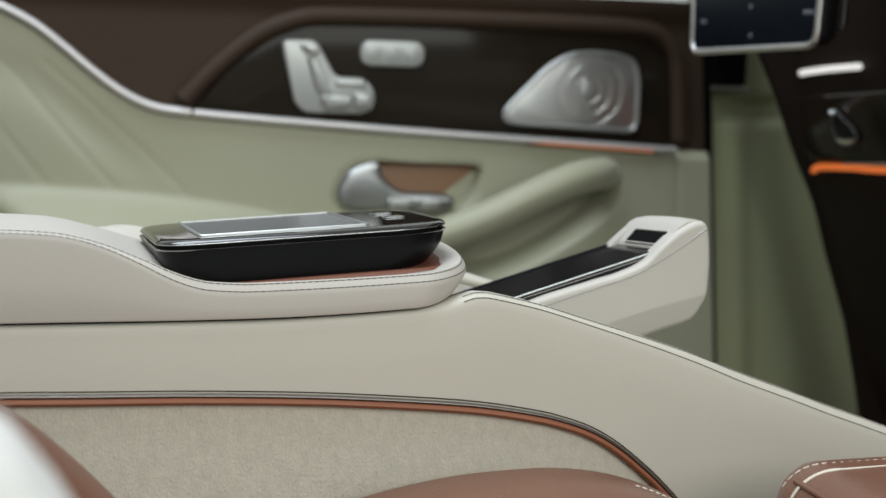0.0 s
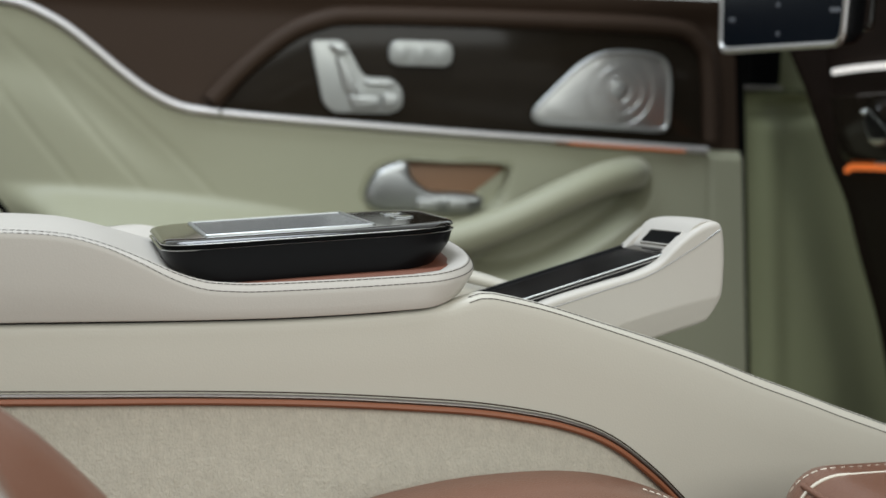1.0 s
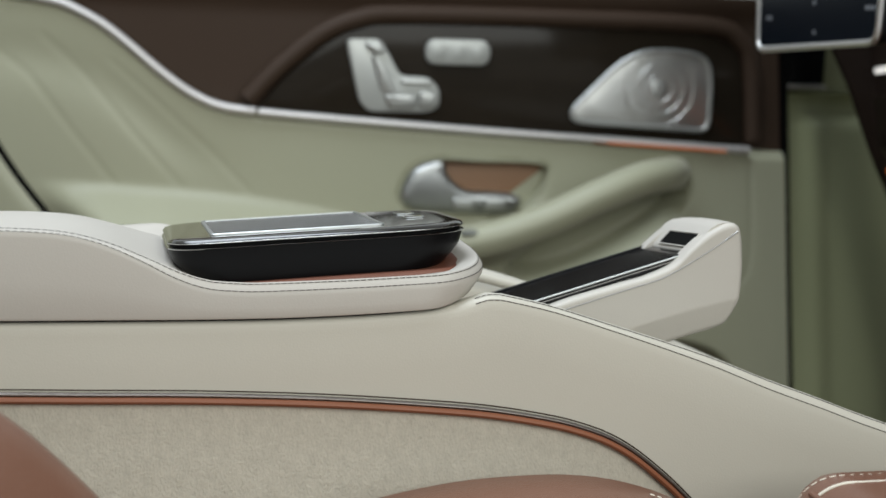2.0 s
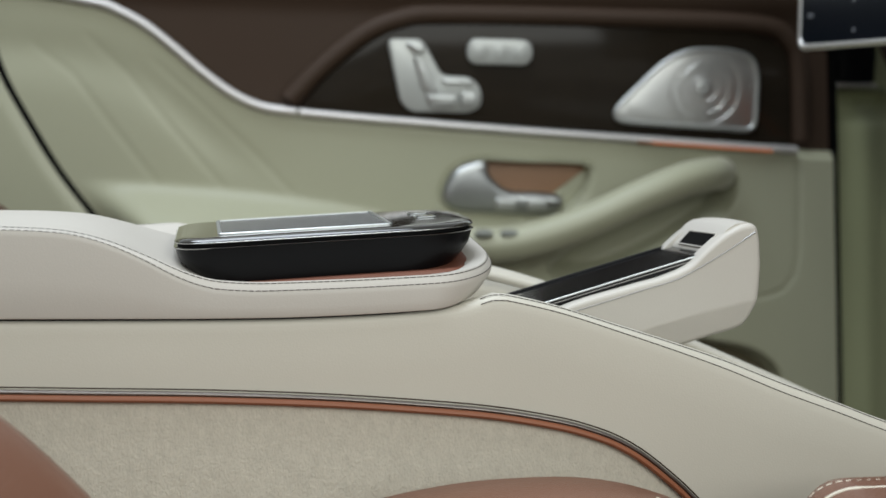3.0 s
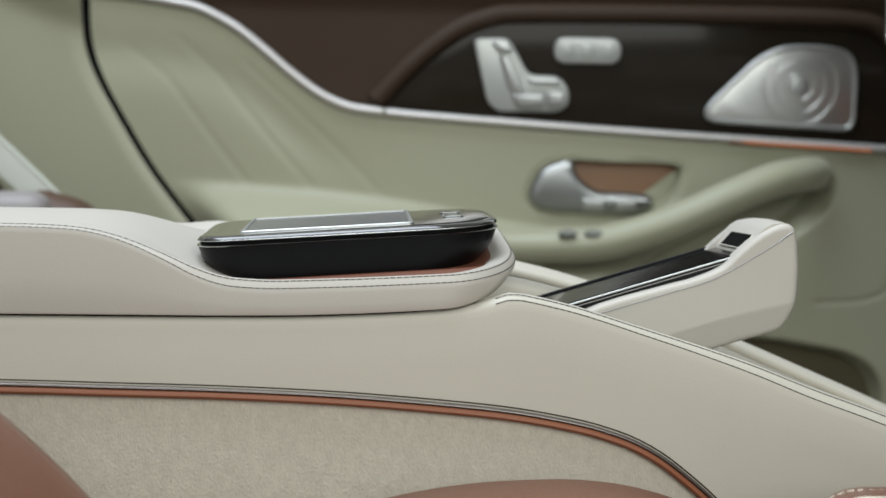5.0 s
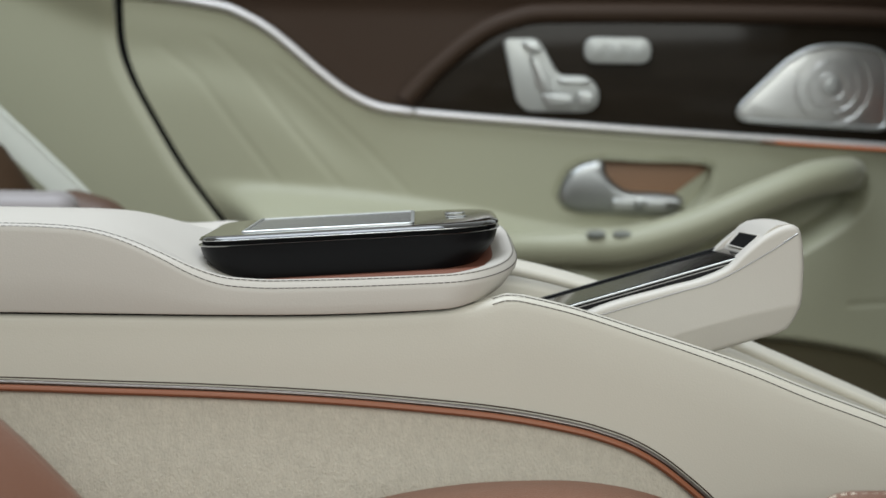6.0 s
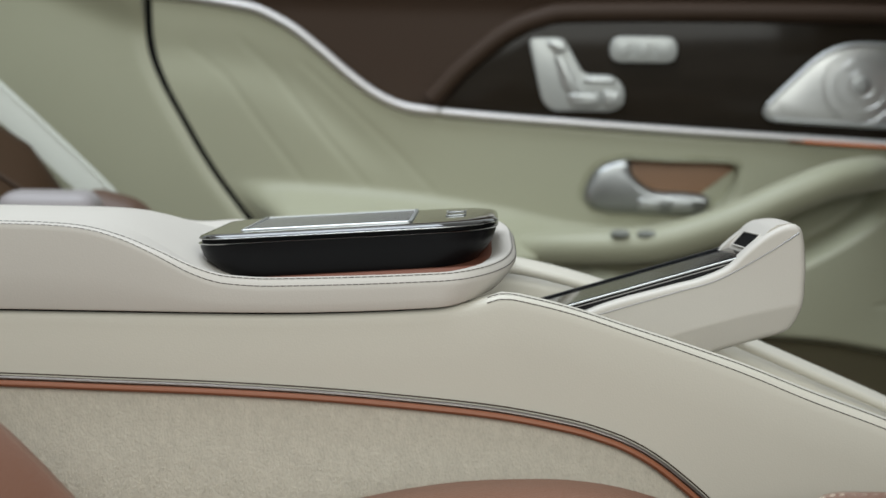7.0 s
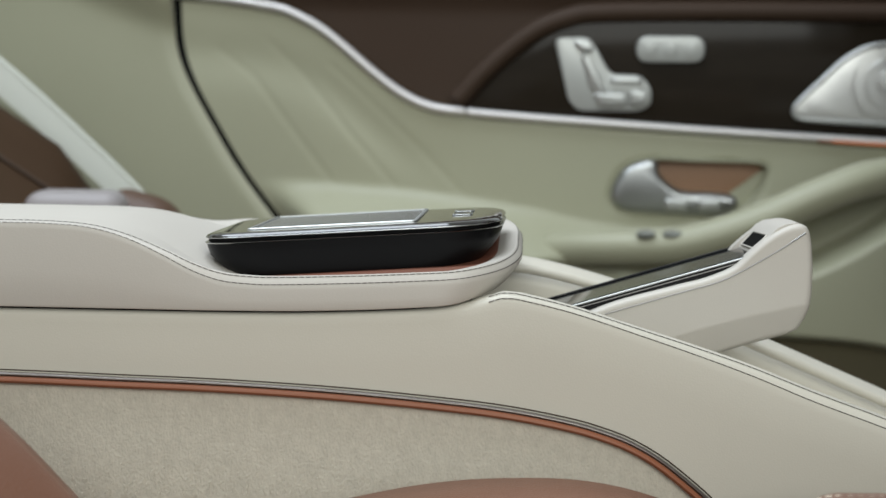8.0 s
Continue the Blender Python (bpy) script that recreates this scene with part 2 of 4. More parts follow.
def line(points):
    p = np.array(points, float)
    c = curve(p, 200)
    order = np.argsort(c[:, 0])
    xs, ys = c[order, 0], c[order, 1]
    return lambda x: np.interp(x, xs, ys)


def near_line(x, z, pts):
    """Distance in the x-z plane to an open line."""
    best = np.full(np.shape(x), 9.0)
    for (ax, az), (bx, bz) in zip(pts[:-1], pts[1:]):
        dx, dz = bx - ax, bz - az
        t = np.clip(((x - ax) * dx + (z - az) * dz) / (dx * dx + dz * dz), 0, 1)
        best = np.minimum(best, np.hypot(x - ax - t * dx, z - az - t * dz))
    return best


def inside(x, z, poly):
    """Signed distance to an outline: positive inside."""
    n, odd = len(poly), np.zeros(np.shape(x), bool)
    for i in range(n):
        (ax, az), (bx, bz) = poly[i], poly[(i + 1) % n]
        hit = ((az > z) != (bz > z)) & (x < (bx - ax) * (z - az) / (bz - az + 1e-12) + ax)
        odd ^= hit
    d = near_line(x, z, list(map(tuple, poly)) + [tuple(poly[0])])
    return np.where(odd, d, -d)


def skin(X, Y, Z, depth):
    """A gridded panel with its rim turned back by depth along y, and a back."""
    a, b = X.shape
    verts = [(X[i, j], Y[i, j], Z[i, j]) for i in range(a) for j in range(b)]
    faces = [(i * b + j, i * b + j + 1, (i + 1) * b + j + 1, (i + 1) * b + j) for i in range(a - 1) for j in range(b - 1)]
    rim = [(0, j) for j in range(b)] + [(i, b - 1) for i in range(1, a)] + [(a - 1, j) for j in range(b - 2, -1, -1)] + [(i, 0) for i in range(a - 2, 0, -1)]
    back = len(verts)
    verts += [(X[i, j], Y[i, j] + depth, Z[i, j]) for i, j in rim]
    for k in range(len(rim)):
        m = (k + 1) % len(rim)
        faces.append((rim[k][0] * b + rim[k][1], rim[m][0] * b + rim[m][1], back + m, back + k))
    faces.append(tuple(back + k for k in range(len(rim))))
    return mesh(verts, faces)


# ---- the cabin shell and the studio floor ----
solid("ground", box(-40, 40, -40, 40, 0.05, 0.10, 0), STUDIO, "pale grey studio floor under the car", "floor", kind="structure")
solid("floor", box(-1.3, 2.2, -0.72, 0.82, 0.10, 0.14, 0), FLOORC, "dark carpeted car floor", "floor", kind="structure")
solid("wall_far_lower", box(-1.3, 2.2, 0.90, 0.96, 0.10, 0.76, 0), BROWN, "body side behind the door trim", "wall", kind="structure")
solid("wall_rear", box(-1.36, -1.3, -0.72, 0.96, 0.10, 1.0, 0), BROWN, "rear bulkhead behind the seats", "wall", kind="structure")
solid("wall_front", box(2.2, 2.26, -0.72, 0.96, 0.10, 0.85, 0), BROWN, "dashboard bulkhead at the front", "wall", kind="structure")
# unseen wall added to shade the pillar and darken door reflections
solid("blocker_near_front", box(0.92, 2.2, -0.72, -0.66, 0.10, 1.26, 0), BROWN, "unseen dark wall, added to block side light and darken reflections", "wall", kind="structure")
# unseen roof pieces, their opening shaped to pass or block overhead light
for a, b, c, d in ((-1.3, -0.75, -0.60, 0.80), (1.05, 2.2, -0.60, 0.80), (-0.75, 1.05, 0.70, 0.80), (0.62, 1.05, -0.60, 0.70)):
    solid("ceiling", box(a, b, c, d, 1.26, 1.31, 0.01), ROOF_PALE, "unseen pale roof pieces, set to shape the light from above", "ceiling", kind="structure")

# ---- centre console ----
console = thing("centre_console", (0.1, 0.045, 0.14), "cream leather centre console with carpeted sides and copper piping", "console")
TOP = line([(-0.6, 0.5922), (-0.2, 0.5922), (-0.03, 0.5923), (0.03, 0.5939), (0.07, 0.5963), (0.085, 0.5980), (0.096, 0.6003), (0.104, 0.6038), (0.111, 0.6047), (0.118, 0.6038), (0.144, 0.5977), (0.175, 0.5881), (0.206, 0.5785), (0.238, 0.5679), (0.270, 0.5555), (0.303, 0.5437), (0.326, 0.5350), (0.36, 0.5230), (0.45, 0.4900), (0.55, 0.447), (0.65, 0.40), (0.72, 0.365)])
FAR_TOP = line([(-0.6, 0.5892), (-0.03, 0.5893), (0.03, 0.5909), (0.07, 0.5938), (0.104, 0.6005), (0.118, 0.6005), (0.14, 0.5965), (0.17, 0.5888), (0.20, 0.5790), (0.23, 0.5683), (0.26, 0.5562), (0.30, 0.5395), (0.34, 0.5225), (0.37, 0.5095), (0.45, 0.4735), (0.55, 0.427), (0.65, 0.375), (0.72, 0.335)])
NEAR, FARY = -0.062, 0.152


def edge_drop(x):
    """How far the outer seam lies under the console's top: the welt widens towards the front."""
    return 0.0026 + 0.0022 * smooth(np.asarray((x - 0.15) / 0.13))


def console_wall(y0, sign, top, x0=-0.6, x1=0.72):
    """One side wall: a flat face, a crisp seam, a narrow bevelled welt and the flat top."""
    rings = []
    for x in np.linspace(x0, x1, 150):
        t, d = float(top(x)), float(edge_drop(x))
        sec = np.array([(0.0, -0.35), (0.0, -0.10), (0.0, -0.030), (0.0, -d - 0.005), (0.0002, -d - 0.0014), (0.0006, -d), (0.0021, -d * 0.45), (0.0042, -0.0003), (0.012, -0.0006), (0.020, -0.0026), (0.027, -0.0052), (0.032, -0.009), (0.034, -0.014), (0.034, -0.03), (0.034, -0.35)])
        z = np.maximum(t + sec[:, 1], 0.15)
        z[0] = z[-1] = 0.15
        bulge = 0.002 * np.sin(np.clip((sec[:, 1] + 0.12) / 0.12, 0, 1) * np.pi) * (sec[:, 0] == 0)
        rings.append(np.stack([np.full(len(z), x), y0 + sign * (sec[:, 0] - bulge), z], 1))
    return loft(rings)


part("side_panel", console_wall(NEAR, 1, TOP), CREAM, console)
part("side_panel", console_wall(FARY, -1, lambda x: FAR_TOP(x) - 0.010), CREAM, console)
bm_x = np.linspace(-0.6, 0.70, 60)
part("channel_floor", loft([[(x, NEAR + 0.03, FAR_TOP(x) - 0.040), (x, FARY - 0.03, FAR_TOP(x) - 0.044), (x, FARY - 0.03, 0.15), (x, NEAR + 0.03, 0.15)] for x in bm_x]), CREAM, console)
rail_x = np.linspace(0.112, 0.70, 80)
part("piping", tube([(x, FARY - 0.040, FAR_TOP(x) - 0.0125) for x in rail_x], 0.0032), CREAM, console, "cream leather piping along the far edge")
xs = np.linspace(0.0995, 0.66, 300)
for outer in (True, False):
    line_at = [(x, NEAR + (0.0005 if outer else 0.0036), float(TOP(x)) - (float(edge_drop(x)) if outer else 0.13 * float(edge_drop(x)) - 0.0001)) for x in xs]
    out = (0, -0.8, 0.6) if outer else (0, -0.6, 0.8)
    st = part("stitching", stitches(line_at, np.array([out] * 300, float), 0.0034, 0.0031, 0.00028), THREAD, console, "dark thread stitching")
    tagged(st, kind="stuff")

LOWER = [(-0.6, 0.5598), (-0.3, 0.5590), (-0.159, 0.5573), (-0.098, 0.5559), (-0.04, 0.5545), (0.022, 0.5516), (0.082, 0.5468), (0.115, 0.5430), (0.1448, 0.5375), (0.160, 0.5334), (0.1755, 0.5277), (0.191, 0.5190), (0.207, 0.5066), (0.220, 0.4950), (0.236, 0.478), (0.252, 0.455), (0.265, 0.424), (0.270, 0.379), (0.272, 0.2994)]
low = curve(LOWER, 160)
part("chrome_strip", tube([(x, NEAR - 0.0036, z) for x, z in low], 0.0016, 0.0011, up=(0, 0, 1)), PEWTER, console, "slim satin chrome strip")
# brown rod paints the shade of the groove; nothing is cut in
part("groove_shade", tube([(x, NEAR - 0.0012, z) for x, z in inset(np.vstack([low, [(0.27, 0.16), (-0.6, 0.16)]]), -0.0017)[: len(low)]], 0.0005, 0.0004), BROWN, console, "dark strip painting the shaded groove above the chrome strip")
lowin = inset(np.vstack([low, [(0.27, 0.16), (-0.6, 0.16)]]), 0.0028)[: len(low)]
part("copper_piping", tube([(x, NEAR - 0.0052, z) for x, z in lowin], 0.0022, 0.0018), COPPER, console, "copper leather piping")
carp = inset(np.vstack([low, [(0.27, 0.16), (-0.6, 0.16)]]), 0.0048)[: len(low)]
cx, cz = carp[:, 0], carp[:, 1]
rows = []
for t in np.r_[0, 0.015, 0.035, 0.07, 0.12, 0.2, 0.35, 0.6, 1.0]:
    y = NEAR - 0.0030 - 0.0065 * smooth(np.array(t / 0.20)) * np.ones(len(cx))
    rows.append(np.stack([cx * (1 - 0.02 * t), y, cz + (0.16 - cz) * t], 1))
rows = [np.stack([cx, np.full(len(cx), NEAR + 0.004), cz], 1)] + rows
part("carpet_panel", loft(rows, closed=False, caps=False), CARPET, console, "beige carpet inlay")
fib_v, fib_f, rnd = [], [], random.Random(4)
for i in range(22000):
    k = rnd.randrange(20, len(cx) - 1)
    t = rnd.uniform(0.02, 0.34)
    if rnd.random() > (t - 0.07) / 0.07:
        continue
    x, z = cx[k] + rnd.uniform(-0.004, 0.004), cz[k] + (0.16 - cz[k]) * t
    y = NEAR - 0.0030 - 0.0065 * float(smooth(np.array(t / 0.20)))
    a, l = rnd.uniform(0, 6.28), rnd.uniform(0.0008, 0.0016)
    b = len(fib_v)
    fib_v += [(x - 0.00035, y + 0.0004, z), (x + 0.00035, y + 0.0004, z), (x + l * 0.6 * math.cos(a), y - l, z + l * 0.6 * math.sin(a))]
    fib_f.append((b, b + 1, b + 2))
fm = bpy.data.meshes.new("pile")
fm.from_pydata(fib_v, [], fib_f)
tagged(part("carpet_pile", fm, CARPET, console, "beige carpet pile"), kind="stuff")

# ---- padded lid of the console ----
lid = thing("armrest_lid", (0.0, 0.045, 0.60), "padded white leather armrest lid with double dark stitching", "armrest")
SEAM = line([(-0.6, 0.593), (-0.15, 0.593), (-0.03, 0.593), (0.03, 0.5945), (0.08, 0.5977), (0.1, 0.6005), (0.13, 0.6025)])
CREST = line([(-0.6, 0.6370), (-0.25, 0.6370), (-0.16, 0.6368), (-0.129, 0.6365), (-0.106, 0.6346), (-0.087, 0.6292), (-0.069, 0.6207), (-0.054, 0.6127), (-0.039, 0.6075), (-0.024, 0.6060), (-0.009, 0.6058), (0.036, 0.6075), (0.08, 0.610), (0.1, 0.6115), (0.13, 0.613)])
MID = 0.045


END, ROUND, DEEP = 0.1185, 0.043, 0.088


def lid_profile(x, far):
    """Inset from the lid's outline and height, from the seam over the stitched welt to the top; far: 0 near side, 1 far side."""
    base, c = float(SEAM(x)), float(CREST(x))
    high = float(smooth(np.array((c - 0.608) / 0.028)))
    h = c - base - far * (0.006 + 0.018 * high)
    low = h + 0.0016 - 0.0006 * high - 0.0024 * float(smooth(np.array((-0.15 - x) / 0.09)))
    row = low + 0.0042 - 0.0034 * high
    return base, high, h, np.array([(0.0017, 0.0), (0.0005, 0.0005), (0.0, 0.0018), (-0.0001, h * 0.45), (0.0001, low - 0.0030), (0.0003, low - 0.0010), (0.0007, low), (0.0018 + 0.0012 * high, low + 0.55 * (row - low)), (0.0034 + 0.0038 * high, row), (0.0105, h + 0.0046 - 0.0034 * high), (0.0175, h + 0.0004 + 0.0014 * high), (0.0317, h - 0.0010 + 0.0024 * high)])


# plan outline: along the near side, round the front and back along the far side
turns = np.linspace(0, np.pi / 2, 30)
near_corner = [(END - ROUND + ROUND * math.sin(a) ** 0.88, MID - 0.1097 + DEEP * (1 - max(0.0, math.cos(a)) ** 0.88)) for a in turns]
side_run = [(x, MID - 0.1097) for x in np.linspace(-0.6, END - ROUND - 0.002, 130)]
half_run = side_run + near_corner
plan_line = np.array(half_run + [(x, 2 * MID - y) for x, y in half_run[::-1]])
along = np.gradient(plan_line, axis=0)
along /= np.linalg.norm(along, axis=1)[:, None] + 1e-12
lid_rings = []
for (x, y), (tx, ty) in zip(plan_line, along):
    base, high, h, prof = lid_profile(x, float(smooth(np.array((y - MID + 0.04) / 0.08)) * (1 - smooth(np.array((x - END + 2 * ROUND) / ROUND)))))
    tuck = 0.008 * float(np.clip((x - END + ROUND) / ROUND, 0, 1)) * np.clip(1 - prof[:, 1] / 0.010, 0, 1)
    d = prof[:, 0] + tuck
    lid_rings.append(np.stack([x - ty * d, y + tx * d, base + prof[:, 1]], 1))
part("cushion", loft(lid_rings, closed=False, caps=False), CREAM_TOP, lid, "padded white leather cushion with a stitched welt")
sheet = []
for x in np.linspace(-0.6, END - 0.033, 130):
    base, high, h, prof = lid_profile(x, 0.0)
    tops = [(-0.0795, -0.0013 + 0.0023 * high), (-0.045, 0.001 * high), (0.0, -0.001 - 0.003 * high), (0.045, -0.002 - 0.008 * high), (0.070, -0.004 - 0.013 * high), (0.0795, -0.0052 - 0.018 * high)]
    sheet.append([(x, MID + y, base + h + z) for y, z in tops])
part("top_cover", loft(sheet, closed=False, caps=False), CREAM_TOP, lid, "smooth white leather top")
for col in (6, 8):
    path = np.array([0.6 * r[col] + 0.4 * r[7] if col == 8 else r[col] for r in lid_rings])
    nrm = np.array([np.cross(r[8] - r[6], (t[0], t[1], 0.0)) for r, t in zip(lid_rings, along)])
    nrm *= np.sign(nrm[:, 2:3] + 1e-9)
    nrm /= np.linalg.norm(nrm, axis=1)[:, None] + 1e-9
    st = part("stitching", stitches(path + nrm * 0.0002, nrm), THREAD, lid, "dark thread stitching")
    tagged(st, kind="stuff")
# thin black sheet stands in for the shade inside the lid seam
part("seam_shade", loft([[(x, MID - 0.104 * w, z - 0.0016), (x, MID + 0.104 * w, z - 0.0016), (x, MID + 0.104 * w, z + 0.001), (x, MID - 0.104 * w, z + 0.001)] for x, z, w in [(x, float(SEAM(x)), max(0.02, 1 - max(0, (x - 0.06) / 0.054) ** 2.6) ** 0.4) for x in np.linspace(-0.6, 0.092, 60)]]), MATT, lid, "black sheet that paints the shade in the lid seam")
rim = rounded([(-0.044, -0.0345), (0.1060, -0.0345), (0.1060, 0.098), (-0.044, 0.098)], 0.024, 8)
part("copper_liner", loft([np.c_[p, h + 0.070 * p[:, 0]] for p, h in ((rim, 0.598), (rim, 0.6056), (inset(rim, 0.0015), 0.6074), (inset(rim, 0.0035), 0.6076), (inset(rim, 0.006), 0.6070))]), DOCK, lid, "russet leather liner round the tablet dock")

# ---- tablet in its dock ----
tablet = thing("tablet", (0.022, 0.03, 0.612), "black tablet with chrome edge docked in the armrest lid", "tablet")


def slope(p, h):
    """Points of the tablet's plan, h above its tilted face."""
    p = np.array(p, float)
    return np.c_[p, 0.6283 + 0.068 * p[:, 0] - 0.071 * p[:, 1] + h]


plan = rounded([(-0.057, -0.033), (0.1065, -0.033), (0.1085, 0.099), (-0.057, 0.097)], (0.024, 0.040, 0.040, 0.024), 12)
foot = rounded([(-0.035, -0.0290), (0.0885, -0.0290), (0.0905, 0.088), (-0.035, 0.088)], (0.020, 0.030, 0.030, 0.020), 12)
part("base", loft([slope((1 - k) * inset(plan, 0.0009) + k * foot, h) for k, h in ((1.0, -0.0258), (0.88, -0.0244), (0.60, -0.0212), (0.30, -0.0160), (0.09, -0.0112), (0.0, -0.0056), (0.01, -0.0043))]), BLACK, tablet, "matt black tapered base")
part("chrome_band", loft([slope(inset(plan, d), h) for d, h in ((0.004, -0.0046), (0.0002, -0.0044), (-0.0003, -0.0039), (0.0004, -0.0034), (0.004, -0.0033))]), EDGE, tablet, "bright chrome band")
part("shadow_gap", loft([slope(inset(plan, 0.0018), h) for h in (-0.0035, -0.0010)]), MATT, tablet, "black gap under the top plate")
part("shoulder", loft([slope(inset(plan, d), h) for d, h in ((0.004, -0.0013), (0.0008, -0.0012), (0.0004, -0.0006), (0.0012, 0.0004), (0.0035, 0.0010), (0.006, 0.0012), (0.012, 0.0012))]), GLOSS, tablet, "gloss black top")
part("top_edge", tube(slope(inset(plan, 0.0004), -0.0012), 0.00032, closed=True), EDGE, tablet, "fine chrome edge line")
scr = rounded([(-0.034, -0.014), (0.060, -0.014), (0.060, 0.090), (-0.034, 0.088)], 0.003, 4)
ringo = [slope(scr, 0.0008), slope(scr, 0.0018), slope(inset(scr, 0.0005), 0.0022), slope(inset(scr, 0.0018), 0.0022), slope(inset(scr, 0.0022), 0.0014)]
part("screen_frame", loft(ringo, True, False), SATIN, tablet, "bright chrome screen surround")
part("screen", loft([slope(inset(scr, 0.002), 0.0006), slope(inset(scr, 0.002), 0.0016)]), SCREEN, tablet, "sleeping screen with its bright reflection painted as grey")
for yy in (0.020, 0.050):
    b = rounded([(0.078, yy), (0.089, yy), (0.089, yy + 0.012), (0.078, yy + 0.012)], 0.002, 4)
    k = part("key", loft([slope(b, 0.0008), slope(b, 0.0016), slope(inset(b, 0.0008), 0.0020)]), GLOSS, tablet, "small gloss key with chrome edge")
    part("key_edge", tube(slope(b, 0.0016), 0.00028, closed=True), SATIN, k, "chrome edge")

# ---- rising phone tray in the console ----
tray = thing("phone_tray", (0.22, 0.048, 0.55), "raised cream phone tray with black deck and chrome line", "phone tray")
Y0, Y1 = 0.006, 0.090
sideo = curve([(0.120, 0.560), (0.161, 0.5835), (0.202, 0.5965), (0.220, 0.6015), (0.236, 0.6085), (0.246, 0.6180), (0.256, 0.6268), (0.266, 0.6325), (0.2725, 0.6335)], 40)


def tilt(me):
    """The tray leans away towards the far side."""
    for v in me.vertices:
        v.co.z -= 0.105 * (v.co.y - Y0 - 0.004)
    return me


crease = curve([(0.12, 0.541), (0.17, 0.558), (0.205, 0.5705), (0.241, 0.5815), (0.2780, 0.5905)], 24)
right = np.array([(0.5690, 0.2660), (0.5727, 0.2735), (0.579, 0.2768), (0.5858, 0.2790), (0.594, 0.2798), (0.609, 0.2798), (0.622, 0.2785), (0.629, 0.2770), (0.634, 0.2742)])
bottom = line([(0.12, 0.52), (0.15, 0.530), (0.20, 0.548), (0.245, 0.563), (0.265, 0.5690), (0.28, 0.574)])
roof = line([*map(tuple, sideo), (0.2765, 0.6310), (0.281, 0.6285)])
fold_z = line([*map(tuple, crease), (0.285, 0.5925)])


def tray_side(ya, sign):
    """One wall: an upright upper face, and under the crease a face that leans in."""
    U, V = np.meshgrid(np.linspace(0, 1, 90), np.linspace(0, 1, 50), indexing="ij")
    z = 0.56 + 0.05 * V
    for _ in range(25):
        x = 0.12 + (np.interp(z, right[:, 0], right[:, 1]) - 0.12) * U
        z = 0.5 * z + 0.5 * (bottom(x) + (roof(x) - bottom(x)) * V)
    d = np.minimum(np.minimum(roof(x) - z, z - bottom(x)), np.interp(z, right[:, 0], right[:, 1]) - x)
    e = 1 - np.clip(d / 0.0035, 0, 1)
    y = ya + sign * (0.0035 * (1 - np.sqrt(np.clip(1 - e * e, 0, 1))) + 0.42 * np.maximum(0, fold_z(x) - z - 0.002))
    return skin(x, y, z, sign * 0.010)


part("side_wall", tilt(tray_side(Y0, 1)), CREAM_TOP, tray, angle=60)
part("side_wall", tilt(tray_side(Y1, -1)), CREAM_TOP, tray, angle=60)
cap = np.array([(0.2478, 0.6125), (0.2482, 0.6165), (0.2490, 0.6180), (0.2502, 0.6196), (0.2552, 0.6257), (0.2590, 0.6300), (0.2635, 0.6326), (0.2705, 0.6338), (0.2750, 0.6320), (0.2775, 0.627), (0.2796, 0.609), (0.2795, 0.594), (0.2780, 0.587), (0.2700, 0.5840), (0.262, 0.582), (0.258, 0.60)])
crown = []
for y in np.linspace(Y0 + 0.004, Y1 - 0.004, 13):
    u = (y - (Y0 + Y1) / 2) / ((Y1 - Y0) / 2)
    c = cap.copy()
    c[:, 1] += 0.0012 * (1 - u * u) * np.clip((c[:, 1] - 0.60) / 0.03, 0, 1)
    crown.append(to3(c, "y", y))
part("head", tilt(loft(crown)), CREAM_TOP, tray, "rounded white head of the tray")
part("underside", tilt(loft([to3(np.array([(0.13, 0.545), (0.255, 0.584), (0.257, 0.5735), (0.15, 0.536)]), "y", y) for y in (Y0 + 0.008, Y1 - 0.008)])), CREAM, tray)
dk = lambda x: 0.5865 + (x - 0.152) * (0.0295 / 0.096)
deck = np.array([(0.12, dk(0.12) - 0.004), (0.12, dk(0.12)), (0.2535, dk(0.2535)), (0.2535, dk(0.2535) - 0.010)])
part("deck", tilt(loft([to3(deck, "y", Y0 + 0.010), to3(deck, "y", Y1 - 0.006)])), GLASS, tray, "gloss black deck")
part("deck_rail", tilt(tube([(x, Y0 + 0.0095, dk(x) - 0.0010) for x in np.linspace(0.125, 0.2455, 20)], 0.0006)), SATIN, tray, "bright metal rail beside the deck")
part("deck_seam", tilt(tube([(x, Y0 + 0.0097, dk(x) - 0.0030) for x in np.linspace(0.125, 0.238, 20)], 0.0003)), GREYL, tray, "fine grey seam under the rail")
part("deck_rail", tilt(tube([(x, Y1 - 0.0065, dk(x) + 0.0004) for x in np.linspace(0.125, 0.2455, 20)], 0.0009)), BLACK, tray, "black rail")

slot = np.array([(s, y) for s, y in ((-0.32, 0.0185), (-0.32, 0.0660), (-0.12, 0.0670), (0.9, 0.0655), (1.0, 0.0635), (1.0, 0.0180), (0.9, 0.0165), (-0.12, 0.0168))])
ramp = lambda p, h: np.c_[0.2502 + 0.0050 * p[:, 0] - 0.773 * h, p[:, 1], 0.6199 + 0.0061 * p[:, 0] + 0.634 * h + 0.0004]
# no recess: a black plate paints the dark hollow of the slot
part("slot", tilt(loft([ramp(slot, -0.004), ramp(slot, 0.0004)])), MATT, tray, "black plate painting the dark hollow of the hand slot")
part("slot_lip", tilt(tube(ramp(slot, 0.0003), 0.0006, closed=True)), CREAM_TOP, tray)
chl = curve([(0.165, 0.5805), (0.208, 0.594), (0.231, 0.6015), (0.257, 0.6165), (0.2745, 0.6285)], 40)
